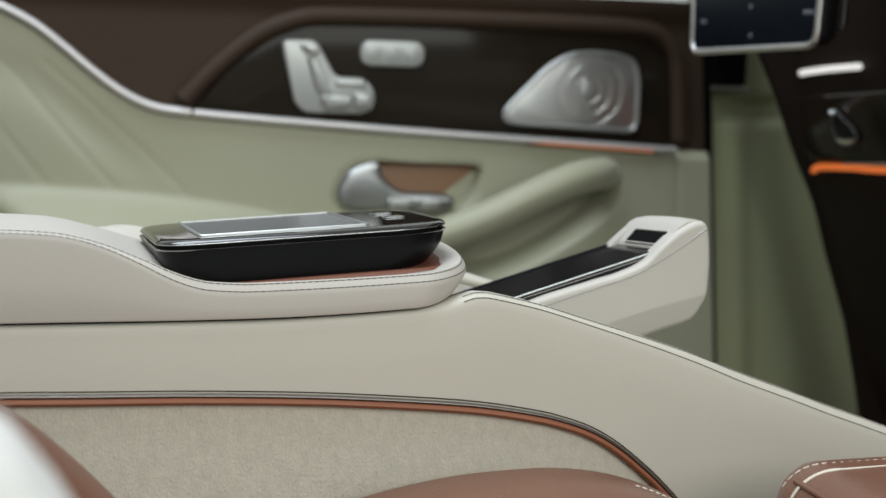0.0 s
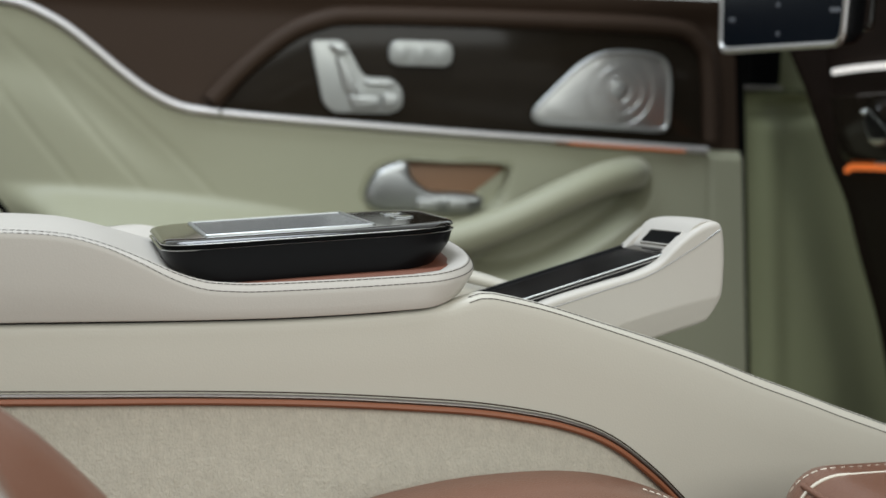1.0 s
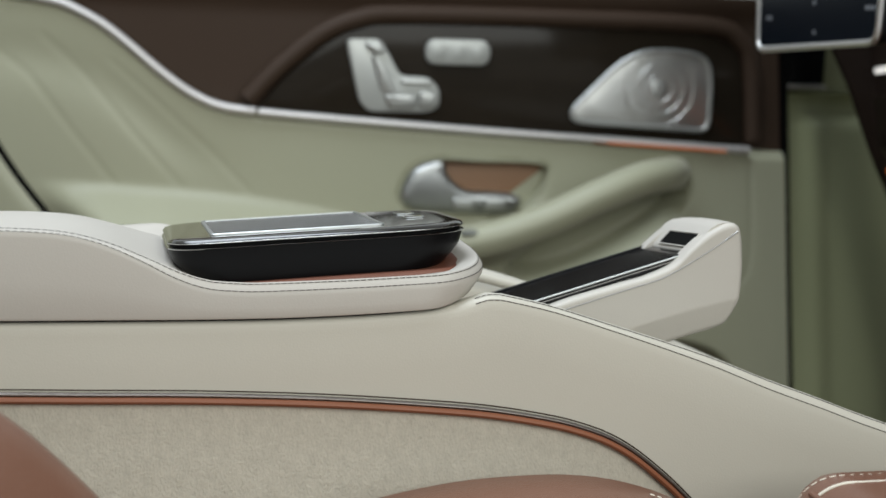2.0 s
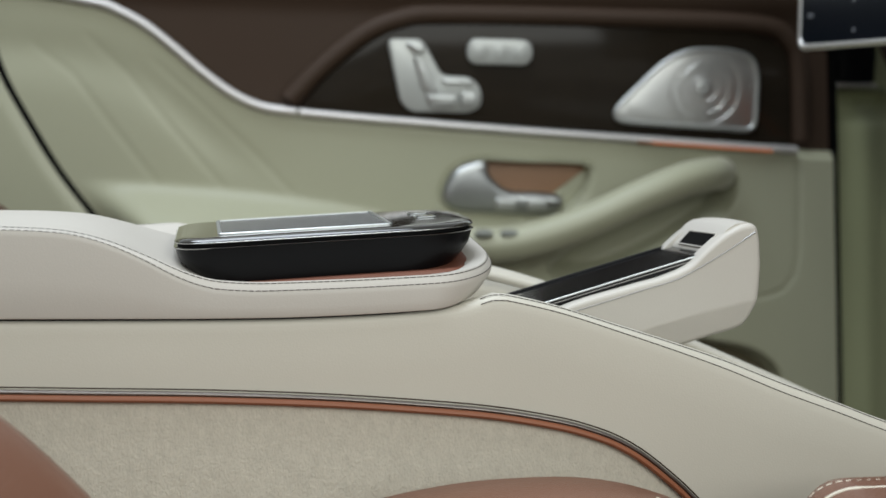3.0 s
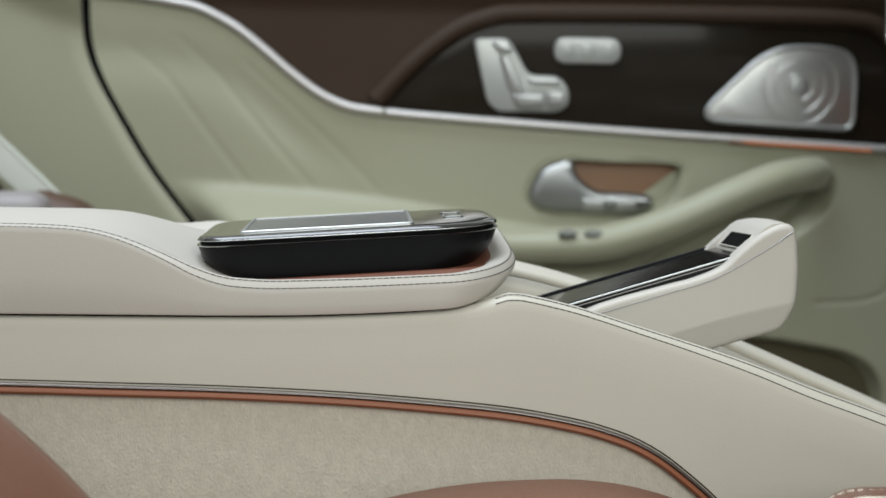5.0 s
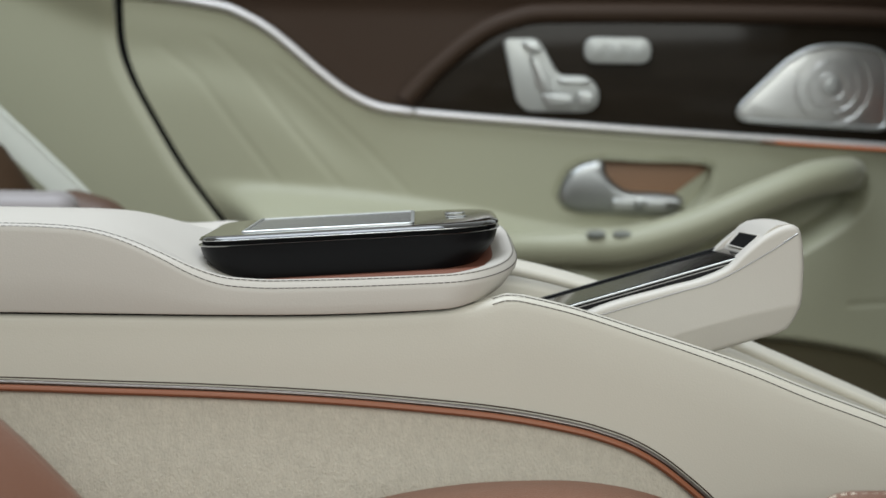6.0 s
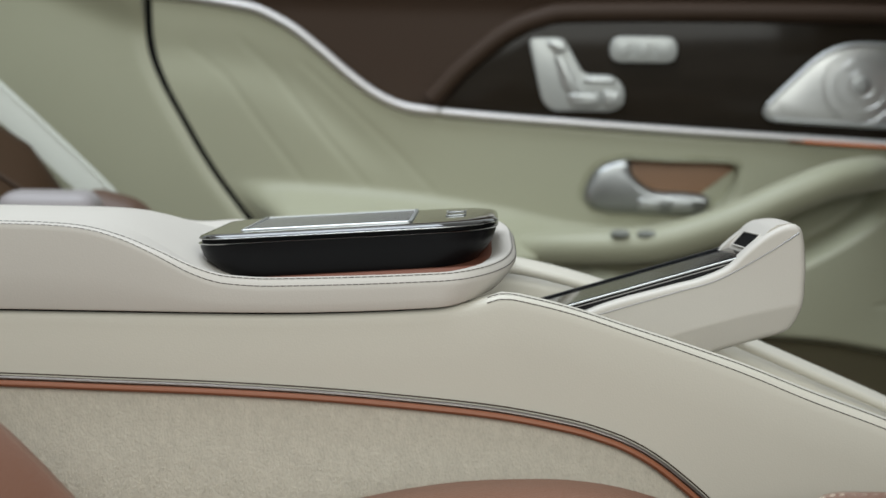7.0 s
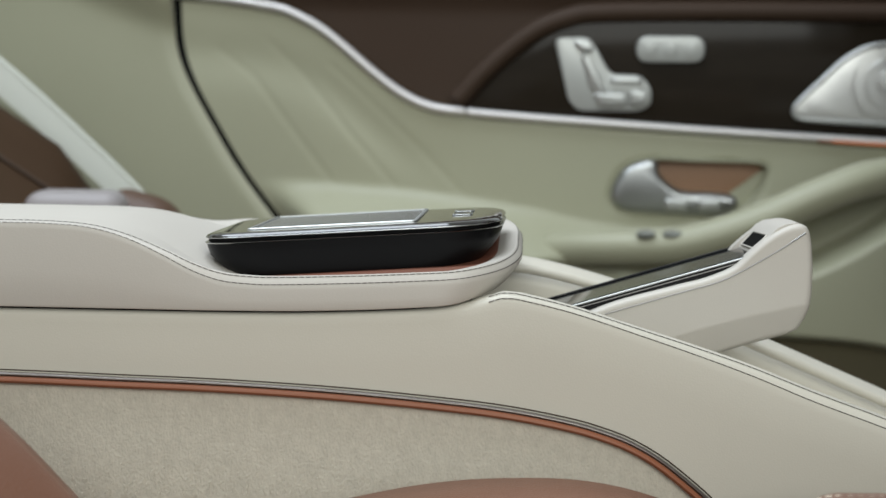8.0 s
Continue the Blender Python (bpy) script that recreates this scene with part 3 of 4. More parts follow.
part("chrome_line", tilt(tube([(x, Y0 + 0.0001, z) for x, z in chl], 0.0005, 0.0005)), GREYL, tray, "fine chrome line")
part("chrome_tip", tilt(tube([(x, Y0 + 0.0002, z) for x, z in chl[-4:]], 0.0006, 0.0006)), EDGE, tray, "bright chrome tip")

# ---- far rear door ----
door = thing("door_1", (0.2, 0.80, 0.15), "sage green and brown leather rear door with dark lacquer inlay", "car door", kind="structure")
GAP = [(-0.262, 0.84), (-0.259, 0.757), (-0.257, 0.708), (-0.245, 0.671), (-0.221, 0.626), (-0.191, 0.576), (-0.154, 0.527), (-0.10, 0.46), (-0.06, 0.40), (-0.04, 0.26)]
gap = curve(GAP, 120)
gap_x = lambda z: np.interp(z, gap[::-1, 1], gap[::-1, 0])
edge_x = lambda z: 0.635 + (0.782 - z) * 0.094
TRIM = line([(-0.40, 0.772), (-0.30, 0.765), (-0.23, 0.760), (-0.19, 0.7555), (-0.164, 0.7515), (-0.144, 0.7480), (-0.129, 0.7425), (-0.100, 0.7275), (-0.0714, 0.7060), (-0.0423, 0.6820), (-0.013, 0.6612), (0.016, 0.6482), (0.047, 0.6436), (0.125, 0.6380), (0.267, 0.6292), (0.40, 0.6220), (0.60, 0.6118), (0.70, 0.608)])
wall_y = lambda x: 0.745 + 0.055 * smooth((0.15 - np.asarray(x)) / 0.42)
LEDGE = line([(-0.6, 0.572), (-0.26, 0.570), (-0.144, 0.567), (-0.028, 0.563), (0.055, 0.556), (0.126, 0.545), (0.18, 0.533), (0.24, 0.526), (0.288, 0.531), (0.352, 0.556), (0.41, 0.584), (0.457, 0.603), (0.509, 0.602), (0.56, 0.585), (0.7, 0.57)])
UNDER = line([(-0.6, 0.482), (-0.26, 0.485), (0.0, 0.490), (0.19, 0.499), (0.262, 0.494), (0.32, 0.507), (0.419, 0.541), (0.494, 0.572), (0.56, 0.575), (0.7, 0.56)])
HANDLE = ring_curve([(0.208, 0.556), (0.219, 0.584), (0.246, 0.5965), (0.30, 0.5955), (0.358, 0.5945), (0.372, 0.588), (0.367, 0.568), (0.350, 0.546), (0.326, 0.536), (0.26, 0.5375), (0.222, 0.541)], 90)
POCKET = ring_curve([(0.22, 0.408), (0.37, 0.409), (0.462, 0.405), (0.518, 0.397), (0.568, 0.386), (0.598, 0.362), (0.607, 0.32), (0.59, 0.285), (0.40, 0.28), (0.22, 0.285)], 90)
SHADE = ring_curve([(0.33, 0.490), (0.42, 0.540), (0.500, 0.582), (0.534, 0.582), (0.530, 0.545), (0.47, 0.50), (0.40, 0.468), (0.34, 0.468)], 60)
SEAMS = [[(0.605, 0.609), (0.610, 0.55), (0.613, 0.498), (0.610, 0.472), (0.598, 0.455), (0.575, 0.447), (0.525, 0.444)]]
FOLDS = [[(-0.215, 0.705), (-0.175, 0.675), (-0.135, 0.622), (-0.088, 0.563)], [(-0.16, 0.715), (-0.117, 0.675), (-0.07, 0.618), (-0.02, 0.562)], [(-0.09, 0.69), (-0.05, 0.655), (0.01, 0.60), (0.05, 0.56)]]


def panel_y(x, z):
    """The face of the green panel: ledge, rising pull, recesses and folds."""
    y = wall_y(x)
    fade = (1 - smooth((x - 0.25) / 0.14)) * smooth((x - gap_x(z)) / 0.07)
    wide = 0.060 - 0.030 * smooth((x - 0.26) / 0.12)
    y = y - 0.078 * smooth((LEDGE(x) - z) / wide) * fade
    y = y + 0.040 * smooth((UNDER(x) + 0.006 - z) / 0.026) * fade
    y = y + 0.020 * smooth((inside(x, z, HANDLE) + 0.002) / 0.006)
    y = y + 0.030 * smooth((inside(x, z, POCKET) + 0.003) / 0.012)
    for s in SEAMS:
        y = y + 0.0014 * np.exp(-((near_line(x, z, s) / 0.0024) ** 2))
    for s in FOLDS:
        y = y + 0.0006 * np.exp(-((near_line(x, z, s) / 0.0038) ** 2))
    depth = TRIM(x) - z
    y = y + (0.0038 * np.exp(-(((depth - 0.060) / 0.026) ** 2))) * (1 - smooth((x + 0.06) / 0.14))
    y = y + 0.042 * smooth((inside(x, z, SHADE) + 0.004) / 0.022)
    # the panel rolls over under the trim
    return y + 0.006 * smooth((z - TRIM(x) + 0.010) / 0.010)


def door_grid(nu, nv, low_z, high_z, x_at):
    U, V = np.meshgrid(np.linspace(0, 1, nu), np.linspace(0, 1, nv), indexing="ij")
    z = 0.28 + V * 0.4
    for _ in range(12):
        a, b = x_at(z)
        x = a + (b - a) * U
        z = low_z(x) + (high_z(x) - low_z(x)) * V
    return x, z


X, Z = door_grid(300, 170, lambda x: 0.24 + 0 * x, lambda x: np.minimum(TRIM(x), 0.84), lambda z: (gap_x(z) + 0.004, edge_x(z) - 0.006))
part("lower_panel", skin(X, panel_y(X, Z), Z, 0.05), GREEN, door, "sage green leather lower panel", angle=60)
X, Z = door_grid(120, 30, lambda x: np.minimum(TRIM(x), 0.838), lambda x: 0.84 - 0.0615 * smooth((x - 0.1) / 0.28), lambda z: (np.full(np.shape(z), -0.252), edge_x(z) - 0.006))
part("upper_panel", skin(X, wall_y(X) + 0.012 - 0.010 * smooth((Z - 0.745) / 0.03), Z, 0.05), BROWN, door, "dark brown leather upper panel", angle=60)
xs = np.linspace(-0.30, 0.055, 90)
part("trim_strip", tube([(x, wall_y(x) - 0.003, TRIM(x)) for x in xs], 0.0048, 0.0050, up=(0, -1, 0.0)), ALU, door, "sweeping satin chrome trim")
xs = np.linspace(0.058, 0.601, 90)
part("trim_strip", tube([(x, wall_y(x) - 0.003, TRIM(x)) for x in xs], 0.0043, 0.0048, up=(0, -1, 0.0)), ALU, door, "straight satin chrome trim")
pull = curve([(0.13, 0.735, 0.498), (0.17, 0.706, 0.507), (0.22, 0.685, 0.512), (0.28, 0.676, 0.518), (0.345, 0.672, 0.539), (0.41, 0.674, 0.568), (0.455, 0.682, 0.584), (0.490, 0.702, 0.588), (0.512, 0.735, 0.586), (0.516, 0.770, 0.584)], 60)
part("pull_handle", tube(pull, 0.017, 0.0175, up=(0, -0.4, 1), k=24, square=2.3), GREEN, door, "sage green leather pull handle", 70)
xs = np.linspace(0.42, 0.56, 30)
part("amber_line", tube([(x, wall_y(x) - 0.0064, TRIM(x) - 0.0030) for x in xs], 0.0016, 0.0014), COPPER, door, "fine copper line under the trim")
part("ambient_line", tube([(x, wall_y(x) - 0.0070, TRIM(x) - 0.0024) for x in np.linspace(0.435, 0.572, 30)], 0.0020, 0.0014), AMBIENT, door, "dim orange ambient light line")
inl = np.vstack([curve([(0.058, 0.646), (0.088, 0.682), (0.129, 0.7165), (0.164, 0.7325), (0.205, 0.738), (0.385, 0.740), (0.540, 0.738)], 60), curve([(0.555, 0.737), (0.580, 0.724), (0.591, 0.700), (0.599, 0.620)], 16)[1:], [(x, float(TRIM(x)) + 0.004) for x in np.linspace(0.59, 0.066, 30)]])
part("lacquer_inlay", plate(inl, "y", 0.80, 0.752, 0.002), WOOD, door, "dark gloss lacquer inlay")
fr = curve([(0.020, 0.652), (0.047, 0.655), (0.080, 0.690), (0.122, 0.7245), (0.160, 0.7415), (0.205, 0.7475), (0.385, 0.7495), (0.548, 0.747), (0.588, 0.731), (0.602, 0.702), (0.610, 0.622)][1:], 110)
part("inlay_frame", tube([(x, 0.754, z) for x, z in fr], 0.0105, 0.011, up=(0, -1, 0)), BROWN, door, "padded brown leather frame")


def seat_shape(grow=0.0):
    p = rounded([(0.1475, 0.7205), (0.1845, 0.7215), (0.2065, 0.6835), (0.2380, 0.6830), (0.2495, 0.670), (0.2490, 0.652), (0.2370, 0.6455), (0.1740, 0.6455), (0.1635, 0.655)], 0.008, 6)
    return inset(p, -grow)


ctrl = part("seat_control", plate(seat_shape(), "y", 0.752, 0.7465, 0.0015), SILVERP, door, "silver seat adjuster shaped like a seat")
back_b = rounded([(0.1745, 0.705), (0.1855, 0.700), (0.2025, 0.664), (0.1930, 0.661), (0.1840, 0.672)], 0.004, 5)
part("back_button", plate(back_b, "y", 0.747, 0.7410, 0.002), SATIN, ctrl)
part("head_button", plate(rounded([(0.1655, 0.7175), (0.1835, 0.7180), (0.1895, 0.707), (0.1760, 0.705)], 0.004, 5), "y", 0.747, 0.7415, 0.002), SATIN, ctrl)
part("seat_button", plate(rounded([(0.1880, 0.664), (0.2220, 0.664), (0.2235, 0.6515), (0.1950, 0.6500)], 0.004, 5), "y", 0.747, 0.7400, 0.002), SATIN, ctrl)
part("cushion_button", plate(rounded([(0.2260, 0.668), (0.2440, 0.667), (0.2440, 0.6525), (0.2270, 0.6505)], 0.005, 5), "y", 0.747, 0.7405, 0.002), SATIN, ctrl)
part("top_edge", plate(rounded([(0.206, 0.6815), (0.238, 0.6810), (0.240, 0.6750), (0.206, 0.6755)], 0.002, 4), "y", 0.747, 0.7415, 0.002), SATIN, ctrl, "polished edge")
caps = rounded([(0.2325, 0.7235), (0.3025, 0.7235), (0.3025, 0.6965), (0.2325, 0.6965)], 0.013, 8)
mem = part("memory_switch", plate(caps, "y", 0.752, 0.7455, 0.002), SILVERP, door, "silver pill-shaped memory switch")
for x in (0.246, 0.2675, 0.289):
    a = np.linspace(0, 2 * np.pi, 20, endpoint=False)
    part("memory_button", plate(np.stack([x + 0.0078 * np.cos(a), 0.710 + 0.0085 * np.sin(a)], 1), "y", 0.746, 0.7448, 0.001), SILVERP, mem)
SPK = np.array((0.0105, 0.040)) + np.array((0.976, 0.937)) * ring_curve([(0.3950, 0.650), (0.401, 0.6595), (0.424, 0.684), (0.447, 0.7065), (0.470, 0.7195), (0.495, 0.7235), (0.528, 0.7220), (0.548, 0.7145), (0.5555, 0.693), (0.5565, 0.660), (0.5560, 0.641), (0.5490, 0.633), (0.52, 0.6340), (0.474, 0.6362), (0.413, 0.6395), (0.398, 0.643)], 110)
spk = part("speaker", plate(inset(SPK, 0.001), "y", 0.752, 0.7475, 0.001), GRILLE, door, "perforated metal loudspeaker grille")
part("speaker_rim", tube(to3(SPK, "y", 0.7468), 0.0028, 0.0022, up=(0, -1, 0), closed=True), SATIN, spk, "satin metal rim")
for r, d, w in ((0.040, 0.7480, 0.0014), (0.027, 0.7479, 0.0012), (0.014, 0.7478, 0.0010)):
    a = np.linspace(0, 2 * np.pi, 48, endpoint=False)
    part("speaker_ring", tube(np.stack([0.4945 + r * np.cos(a), np.full(48, d), 0.6765 + r * np.sin(a)], 1), w, w * 0.7, up=(0, -1, 0), closed=True), GRILLE, spk)
a = np.linspace(0, 2 * np.pi, 32, endpoint=False)
part("speaker_cone", loft([np.stack([0.4945 + r * np.cos(a), np.full(32, y), 0.6765 + r * np.sin(a)], 1) for r, y in ((0.011, 0.7480), (0.009, 0.7472), (0.005, 0.7469), (0.0005, 0.7468))]), SATIN, spk)
hnd = part("handle_bowl", plate(inset(HANDLE, 0.002), "y", 0.80, 0.7635, 0.003), SADDLE, door, "brown leather lined handle bowl")
part("bowl_side", plate(np.array([(0.380, 0.591), (0.366, 0.5835), (0.330, 0.556), (0.326, 0.535), (0.360, 0.530), (0.398, 0.570)]), "y", 0.79, 0.7610, 0.003), GREEN, hnd, "sage green bowl side")
part("bowl_lip", tube(to3(HANDLE, "y", 0.7462), 0.0016, 0.0022, up=(0, -1, 0), closed=True), GREEN, hnd)
lev = ring_curve([(0.2095, 0.556), (0.221, 0.583), (0.244, 0.5945), (0.256, 0.594), (0.262, 0.578), (0.283, 0.563), (0.315, 0.561), (0.338, 0.558), (0.341, 0.550), (0.325, 0.540), (0.262, 0.5395), (0.224, 0.5425)], 90)
part("door_lever", plate(lev, "y", 0.765, 0.7385, 0.006), LEVER, hnd, "satin chrome door lever")
for x in (0.278, 0.312):
    part("lever_button", plate(rounded([(x - 0.013, 0.5565), (x + 0.013, 0.5555), (x + 0.012, 0.5425), (x - 0.012, 0.5430)], 0.004, 5), "y", 0.740, 0.7345, 0.003), SATIN, hnd, "polished lock button")
sa = np.linspace(0, 2 * np.pi, 32, endpoint=False)
out_n, in_t = np.array((0, -0.62, 0.785)), np.array((0, 0.785, 0.62))
for sx in (0.241, 0.267):
    seat_at = lambda r, h: np.stack([sx + 0.0095 * r * np.cos(sa), *[0.677 * (k == 0) + 0.5130 * (k == 1) + (0.0190 + h) * out_n[k + 1] + 0.0042 * r * np.sin(sa) * in_t[k + 1] for k in (0, 1)]], 1)
    part("window_switch", loft([seat_at(1.0, -0.002), seat_at(1.0, 0.0032), seat_at(0.9, 0.0037), seat_at(0.6, 0.0032)]), SMOKE, door, "dark window switch in the ledge")
part("pocket_liner", plate(inset(POCKET, 0.004), "y", 0.80, 0.7720, 0.003), mat("olive_pocket_felt", (0.11, 0.095, 0.055), 0.9, 0, 0.4, 0.002, 0.15), door, "olive felt door pocket")

# ---- quarter trim behind the door, with the dark shut gap ----
part_q = thing("quarter_trim", (-0.42, 0.84, 0.15), "sage green leather quarter trim behind the door", "trim panel", kind="structure")
U, V = np.meshgrid(np.linspace(0, 1, 80), np.linspace(0, 1, 80), indexing="ij")
Z = 0.24 + V * 0.68
X = -0.75 + (gap_x(np.minimum(Z, 0.84)) - 0.005 + 0.75) * U
fold = [(-0.75, 0.80), (-0.45, 0.775), (-0.374, 0.756), (-0.300, 0.728), (-0.255, 0.715)]
side = Z - np.interp(X, [p[0] for p in fold], [p[1] for p in fold])
Yq = wall_y(X) - 0.020 * smooth(side / 0.05) + 0.004 * smooth((X - gap_x(np.minimum(Z, 0.84)) + 0.017) / 0.012)
part("panel", skin(X, Yq, Z, 0.05), GREEN, part_q, angle=60)
part("gap_seal", tube([(x, float(wall_y(x)) + 0.010, z) for x, z in gap], 0.007, 0.008, up=(0, 1, 0)), MATT, part_q, "black rubber door seal")
part("gap_seal", tube([(float(edge_x(z)) + 0.004, 0.775, z) for z in np.linspace(0.24, 0.80, 20)], 0.008, 0.01, up=(0, 1, 0)), MATT, part_q, "black rubber door seal")

# ---- middle pillar ----
pillar = thing("middle_pillar", (0.78, 0.85, 0.15), "sage green middle pillar trim in shade", "pillar", kind="structure")
U, V = np.meshgrid(np.linspace(0, 1, 50), np.linspace(0, 1, 60), indexing="ij")
Z = 0.20 + V * 0.474
X = edge_x(Z) + 0.012 + U * 0.36
Yp = 0.790 + 0.015 * smooth((X - edge_x(Z) - 0.045) / 0.04) + 0.10 * np.clip((X - edge_x(Z) - 0.06) / 0.3, 0, 1) ** 1.2 + 0.018 * np.exp(-(((Z - 0.657) / 0.013) ** 4)) + 0.0018 * np.exp(-(((Z - 0.455) / 0.002) ** 2))
part("lower_trim", skin(X, Yp, Z, 0.06), SAGE_LIFTED, pillar, angle=60)
U, V = np.meshgrid(np.linspace(0, 1, 30), np.linspace(0, 1, 20), indexing="ij")
Z = 0.678 + V * 0.6
X = edge_x(0.69) + 0.010 + U * 0.34
part("upper_trim", skin(X, 0.806 + 0.06 * U, Z, 0.04), SAGE_LIFTED, pillar)
part("belt_guide", box(0.660, 0.705, 0.780, 0.815, 0.6845, 0.80, 0.004), BLACK, pillar, "black belt guide cover")
part("guide_edge", box(0.658, 0.707, 0.777, 0.813, 0.6800, 0.6842, 0.0015), CHROME, pillar, "chrome lower edge")

# ---- front seat with its rear display ----
front = thing("front_seat", (0.85, 0.36, 0.14), "brown leather front seat seen from behind, shade put into its colour", "car seat")
lean = lambda z: 0.694 + np.clip(0.645 - z, 0, 1) ** 1.15 * 0.47 - 0.22 * np.clip(z - 0.645, 0, 1)
wing = line([(0.20, 0.822), (0.326, 0.7907), (0.377, 0.7794), (0.436, 0.7631), (0.507, 0.736), (0.564, 0.7162), (0.608, 0.693), (0.6355, 0.680), (0.663, 0.6675), (0.69, 0.655), (0.7256, 0.635), (0.80, 0.60), (1.05, 0.51)])
rings = []
for z in np.linspace(0.20, 1.05, 50):
    x = float(lean(np.array(z)))
    hw = 0.285 + 0.012 * math.sin((z - 0.2) * 3.5)
    c = 0.362
    w = float(wing(z))
    half = [(x + 0.10, hw - 0.03), (x + 0.05, hw), (w + 0.022, hw - 0.004), (w + 0.007, hw - 0.016), (w + 0.009, hw - 0.024), (max(x, w + 0.010), hw - 0.034), (x, hw - 0.050)]
    rings.append([(a, c + b, z) for a, b in half] + [(x - 0.006, c, z)] + [(a, c - b, z) for a, b in half[::-1]])
part("backrest", loft(rings), BROWN_SHADED, front, "dark brown leather backrest")


def on_back(p, h):
    p = np.array(p, float)
    p[:, 1] += 0.096 * (0.612 - p[:, 0])
    return np.c_[lean(p[:, 1]) + 0.012 * (np.abs(p[:, 0] - 0.362) / 0.285) ** 4 - h, p]


inlay = []
for u in np.linspace(0, 1, 90):
    pinch = 0.016 * max(0.0, 1 - u / 0.035) ** 2
    low_z, high_z = 0.6135 + pinch * 0.3, 0.6815 - pinch
    y_of = lambda z: (0.622 + (z - 0.6135) * 0.35) * (1 - u) + 0.10 * u
    zs = np.r_[low_z, np.linspace(low_z + 0.0015, high_z - 0.0015, 8), high_z]
    front_row = on_back([(y_of(z), z) for z in zs], 0.010)
    front_row[0, 0] += 0.0015
    front_row[-1, 0] += 0.0015
    inlay.append(np.vstack([front_row, on_back([(y_of(high_z), high_z), (y_of(low_z), low_z)], -0.004)]))
part("rear_inlay", loft(inlay), WOOD, front, "dark gloss inlay")
part("light_bar", tube(on_back([(y, 0.7068 + 0.0010 * math.cos((y - 0.56) * 20)) for y in np.linspace(0.612, 0.486, 20)], 0.008), 0.0034, 0.0034, up=(1, 0, 0)), LAMP, front, "lit white light bar")
part("amber_strip", tube(on_back(curve([(0.618, 0.6040), (0.610, 0.6064), (0.597, 0.6078), (0.52, 0.6074), (0.45, 0.6056), (0.1, 0.6040)], 50), 0.007), 0.0038, 0.0038), AMBER, front, "glowing amber light strip")
part("strip_edge", tube(on_back([(y, 0.6118) for y in np.linspace(0.54, 0.1, 40)], 0.009), 0.0014, 0.0014), CHROME, front, "chrome edge over the strip")
tear = ring_curve([(0.5349, 0.6665), (0.5385, 0.6590), (0.5411, 0.6473), (0.5271, 0.6317), (0.5112, 0.6299), (0.4960, 0.6350), (0.4985, 0.6440), (0.5138, 0.6545)], 40)
hook = part("coat_hook", loft([on_back(tear, 0.010), on_back(tear, 0.0145), on_back(inset(tear, 0.002), 0.0155)]), BLACK, front, "drop-shaped black hook")
part("hook_ring", tube(on_back(tear, 0.0148), 0.0005, 0.0005, up=(1, 0, 0), closed=True), SMOKE, hook)
tip = ring_curve([(0.5290, 0.6375), (0.5270, 0.6325), (0.5112, 0.6305), (0.4985, 0.6335), (0.4970, 0.6370), (0.5112, 0.6362)], 24)
part("hook_tip", loft([on_back(tip, 0.014), on_back(tip, 0.018), on_back(inset(tip, 0.001), 0.019)]), BRIGHT, hook, "bright chrome tip")
pin = ring_curve([(0.5400, 0.6633), (0.5349, 0.6662), (0.5298, 0.6633), (0.5349, 0.6604)], 16)
part("hook_pin", loft([on_back(pin, 0.012), on_back(pin, 0.018), on_back(inset(pin, 0.001), 0.019)]), BRIGHT, hook, "bright chrome pin")

disp = thing("rear_display", (0.51, 0.39, 0.73), "dark rear display in a silver frame on the front seat", "display")
dout = rounded([(0.281, 0.7385), (0.508, 0.7258), (0.521, 0.90), (0.272, 0.905)], 0.014, 8)
part("housing", loft([to3(p, "x", x) for p, x in ((inset(dout, 0.004), 0.520), (dout, 0.514), (dout, 0.503), (inset(dout, 0.001), 0.501))]), BLACK, disp, "black housing")
part("silver_frame", tube(to3(inset(dout, 0.001), "x", 0.501), 0.0030, 0.0030, up=(1, 0, 0), closed=True), CHROME, disp, "silver frame")
part("display_glass", loft([to3(inset(dout, 0.003), "x", x) for x in (0.503, 0.4998)]), NIGHT, disp, "dark glowing glass")
for y, z, w in ((0.485, 0.754, 0.006), (0.395, 0.768, 0.003), (0.295, 0.764, 0.009), (0.392, 0.743, 0.003)):
    part("icon", plate(rounded([(y - w, z), (y + w, z), (y + w, z + 0.004), (y - w, z + 0.004)], 0.0015, 3), "x", 0.4999, 0.4994, 0.0002), ICON, disp, "faint screen symbol")
part("bracket", tube([(x, 0.39, z) for x, z in ((0.515, 0.85), (0.58, 0.86), (0.66, 0.85))], 0.05, 0.02), BLACK, disp, "black mounting arm")
loop = rounded([(0.287, 0.7515), (0.33, 0.7515), (0.33, 0.90), (0.282, 0.90)], 0.008, 5)
part("mount_loop", tube(to3(loop, "x", 0.528), 0.0018, 0.003, up=(1, 0, 0), closed=True), GLOSS, disp, "gloss black mounting loop")

# ---- far rear seat and its belt ----
fseat = thing("car_seat", (-0.5, 0.36, 0.14), "chestnut brown leather rear seat beside the far door", "car seat", group="rear seats")
rest = [(-0.293 - t * 0.50, 0.556 + t * 0.325) for t in np.linspace(0, 1, 14)]
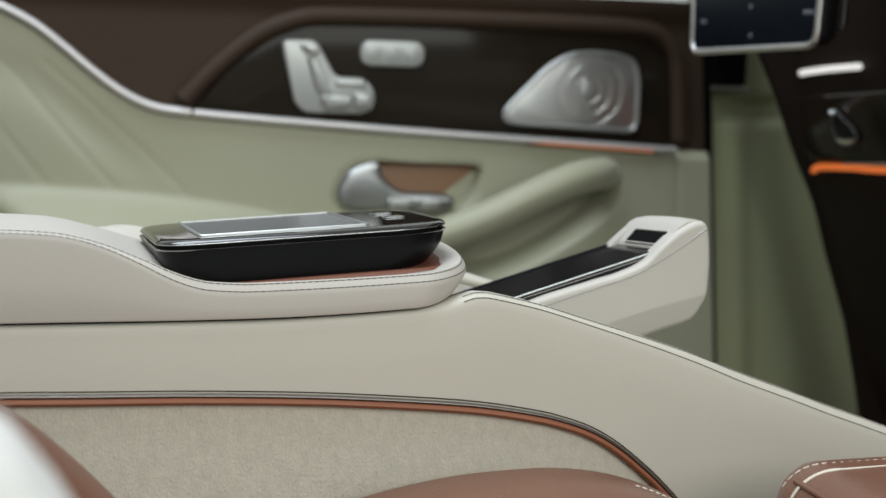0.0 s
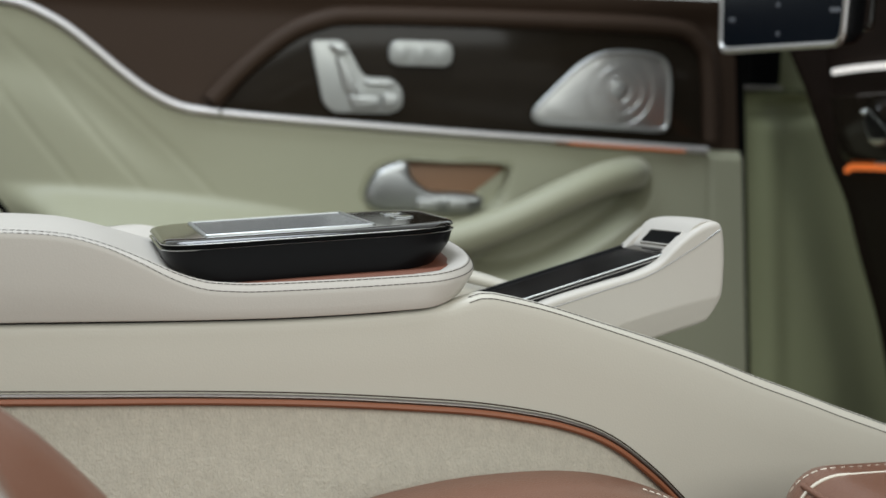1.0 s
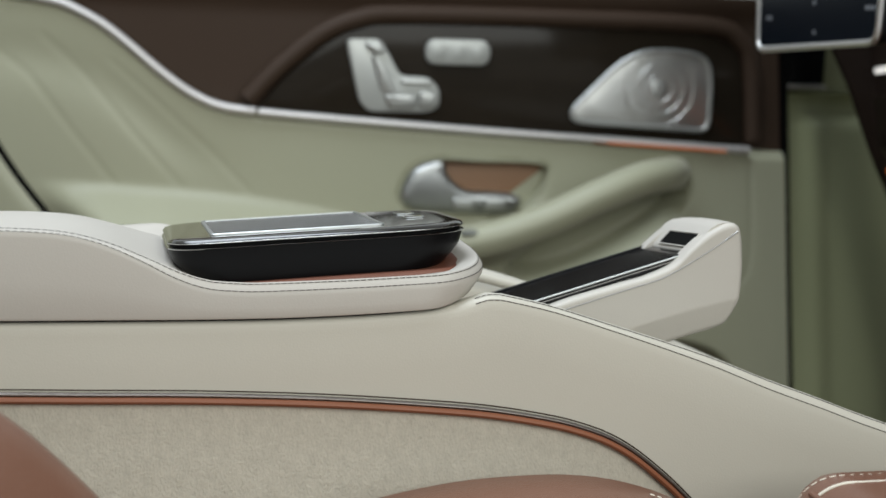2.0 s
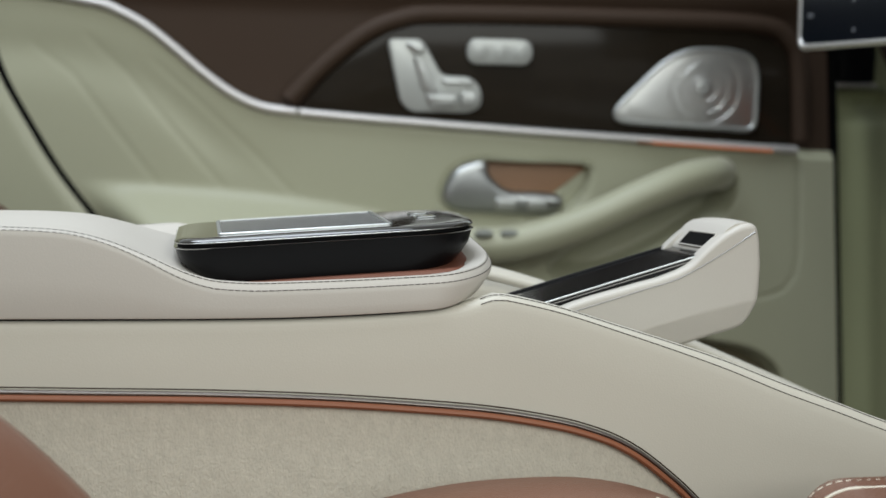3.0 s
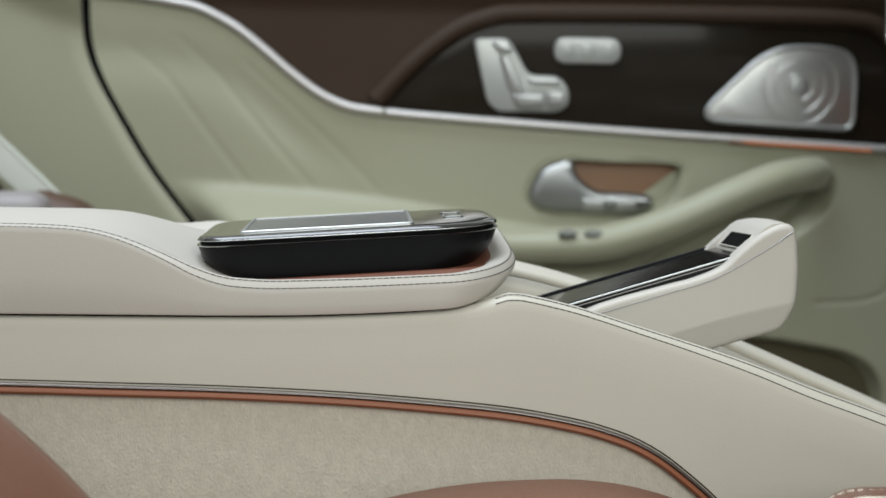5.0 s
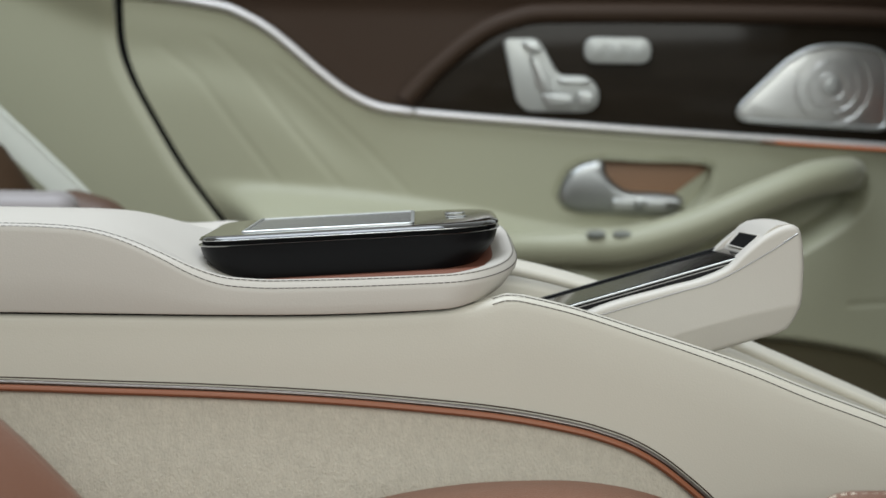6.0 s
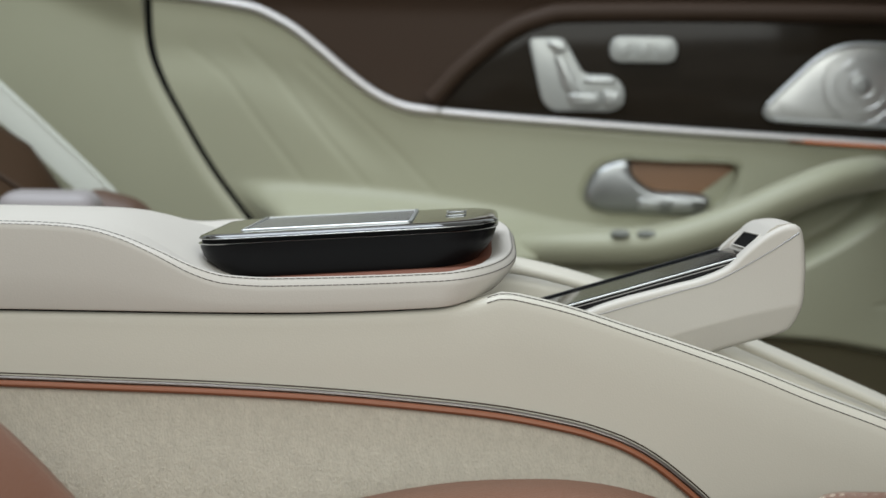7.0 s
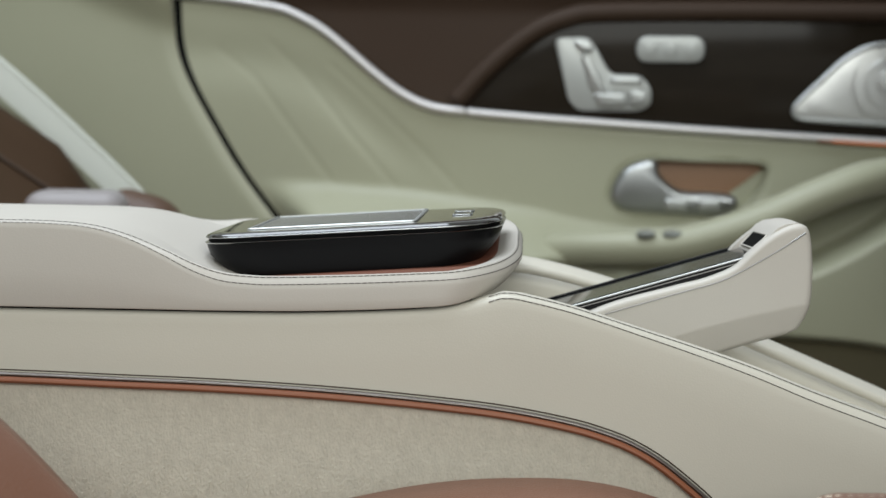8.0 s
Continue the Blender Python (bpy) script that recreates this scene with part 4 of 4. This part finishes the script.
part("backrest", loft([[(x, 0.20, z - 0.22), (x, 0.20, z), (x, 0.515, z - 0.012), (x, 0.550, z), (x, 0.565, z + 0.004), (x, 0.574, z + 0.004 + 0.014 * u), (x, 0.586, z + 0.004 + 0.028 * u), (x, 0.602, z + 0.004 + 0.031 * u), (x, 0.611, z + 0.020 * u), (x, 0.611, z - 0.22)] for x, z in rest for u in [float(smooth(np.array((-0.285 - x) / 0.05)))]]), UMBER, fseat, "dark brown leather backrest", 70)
part("piping", tube([(x, 0.549, z + 0.002) for x, z in rest], 0.0020), BROWN, fseat, "brown leather piping")
part("cushion", pad(-0.34, 0.10, 0.20, 0.645, 0.33, 0.505, 0.035, 0.008), TAN, fseat, "chestnut leather cushion", 70)
part("buckle_cover", pad(-0.330, -0.240, 0.475, 0.525, 0.50, 0.5845, 0.016, 0.0), HINGE, fseat, "pale seat hinge cover", 70)
corner = pad(-0.292, -0.205, 0.56, 0.62, 0.49, 0.576, 0.030, 0.0)
for v in corner.verts:
    if v.co.z > 0.53:
        v.co.z -= 0.26 * max(0.0, v.co.x + 0.262)
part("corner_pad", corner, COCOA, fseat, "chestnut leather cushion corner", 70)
belt = thing("seat_belt", (-0.28, 0.64, 0.56), "pale green seat belt webbing running down beside the seat", "seat belt")
up_edge = curve([(-0.80, 0.628, 1.03), (-0.55, 0.628, 0.826), (-0.395, 0.628, 0.6985), (-0.341, 0.628, 0.6510), (-0.286, 0.628, 0.5987), (-0.264, 0.628, 0.5767), (-0.250, 0.628, 0.562)], 40)
low_edge = curve([(-0.80, 0.624, 0.99), (-0.55, 0.624, 0.789), (-0.397, 0.624, 0.6612), (-0.342, 0.624, 0.6130), (-0.3146, 0.624, 0.5883), (-0.298, 0.624, 0.573), (-0.288, 0.624, 0.562)], 40)
part("webbing", loft([[p, 0.5 * (p + q) + (0, -0.0012, 0), q, q + (0, 0.0016, 0), p + (0, 0.0016, 0)] for p, q in zip(up_edge, low_edge)]), WEBBING, belt)
part("woven_edge", tube(0.90 * up_edge + 0.10 * low_edge + (0, -0.0006, 0), 0.0009), WEBBING, belt)

# ---- near rear seat, whose edges stand in the foreground ----
nseat = thing("car_seat", (-0.1, -0.33, 0.14), "chestnut brown leather rear seat with a white outer shell", "car seat", group="rear seats")
rings = []
for bx, bz in curve([(-0.30, 0.622), (-0.20, 0.604), (-0.152, 0.589), (-0.130, 0.576), (-0.114, 0.562), (-0.102, 0.550), (-0.090, 0.537), (-0.067, 0.511), (-0.025, 0.456)], 50):
    rings.append([(bx + 0.0036 + 0.74 * n, y, bz + 0.0033 + 0.67 * n) for y, n in ((-0.170, -0.10), (-0.172, -0.03), (-0.177, -0.010), (-0.185, -0.001), (-0.195, 0.0), (-0.212, -0.006), (-0.235, -0.026), (-0.40, -0.036), (-0.43, -0.10))])
part("backrest", loft(rings), TAN, nseat, "chestnut brown leather backrest", 70)
shell = np.array((-0.0010, 0.0)) + np.vstack([curve([(-0.341, 0.7072), (-0.221, 0.6872), (-0.161, 0.6732), (-0.1375, 0.6662), (-0.1315, 0.6607), (-0.121, 0.6457), (-0.105, 0.6122), (-0.086, 0.5622), (-0.071, 0.4922)], 50), [(-0.10, 0.45), (-0.34, 0.45)]])
part("outer_bolster", plate(inset(shell, 0.010), "y", -0.43, -0.505, 0.008), TAN, nseat, "chestnut brown leather bolster", 70)
part("outer_shell", plate(shell, "y", -0.500, -0.528, 0.009), WHITE, nseat, "white leather outer shell", 70)
crest = line([(-0.25, 0.44), (-0.10, 0.472), (-0.02, 0.488), (0.03, 0.5005), (0.06, 0.5075), (0.09, 0.5122), (0.12, 0.514), (0.146, 0.5138), (0.172, 0.5100), (0.20, 0.5010), (0.225, 0.487), (0.245, 0.468)])
part("cushion_bolster", loft([[(x, -0.075 + dy, float(crest(x)) + 0.002 + dz) for dy, dz in ((0.0, -0.10), (0.0, -0.020), (-0.006, -0.006), (-0.018, 0.0), (-0.045, -0.003), (-0.09, -0.018), (-0.14, -0.04), (-0.14, -0.12))] for x in np.linspace(-0.25, 0.245, 60)]), TAN, nseat, "chestnut brown cushion bolster", 70)
part("cushion", pad(-0.25, 0.24, -0.58, -0.20, 0.30, 0.455, 0.04, 0.012), TAN, nseat, "chestnut brown seat cushion", 70)
xs = np.linspace(0.185, 0.24, 40)
tagged(part("stitching", stitches([(x, -0.105, float(crest(x)) + 0.0019) for x in xs], np.array([(0, 0, 1.0)] * 40), 0.0042, 0.003, 0.0005), LIGHT_THREAD, nseat, "cream stitching"), kind="stuff")
leg = thing("leg_rest", (0.34, -0.3, 0.30), "chestnut leather leg rest pad with cream stitching", "leg rest")
part("pad", pad(0.241, 0.46, -0.46, -0.140, 0.40, 0.5345, 0.024, 0.005, 28), TAN, leg, "chestnut leather pad", 70)
turn = lambda y, off: [(0.265 - (0.024 + off) * math.cos(t), y + 0.008 * math.cos(t), 0.5105 + (0.024 + off) * math.sin(t)) for t in np.linspace(0.35, 1.57, 16)]
part("piping", tube([(0.2462, y, 0.5262) for y in np.linspace(-0.44, -0.166, 40)], 0.0017), TAN, leg, "raised leather seam")
top_line = lambda y, off: turn(y, off) + [(x, y, 0.5345 + off + 0.0022 * math.sin((x - 0.265) * 9)) for x in np.linspace(0.27, 0.44, 40)]
part("cord", tube(top_line(-0.178, 0.0004), 0.0010, 0.0008), LIGHT_THREAD, leg, "cream leather cord")
row = top_line(-0.166, 0.0003)
tagged(part("stitching", stitches(row, np.array([(-0.2, -0.3, 0.93)] * len(row)), 0.0048, 0.0032, 0.0004), LIGHT_THREAD, leg, "cream stitching"), kind="stuff")
part("frame", box(0.26, 0.44, -0.44, -0.16, 0.14, 0.41, 0.01), BLACK, leg, "black support frame")
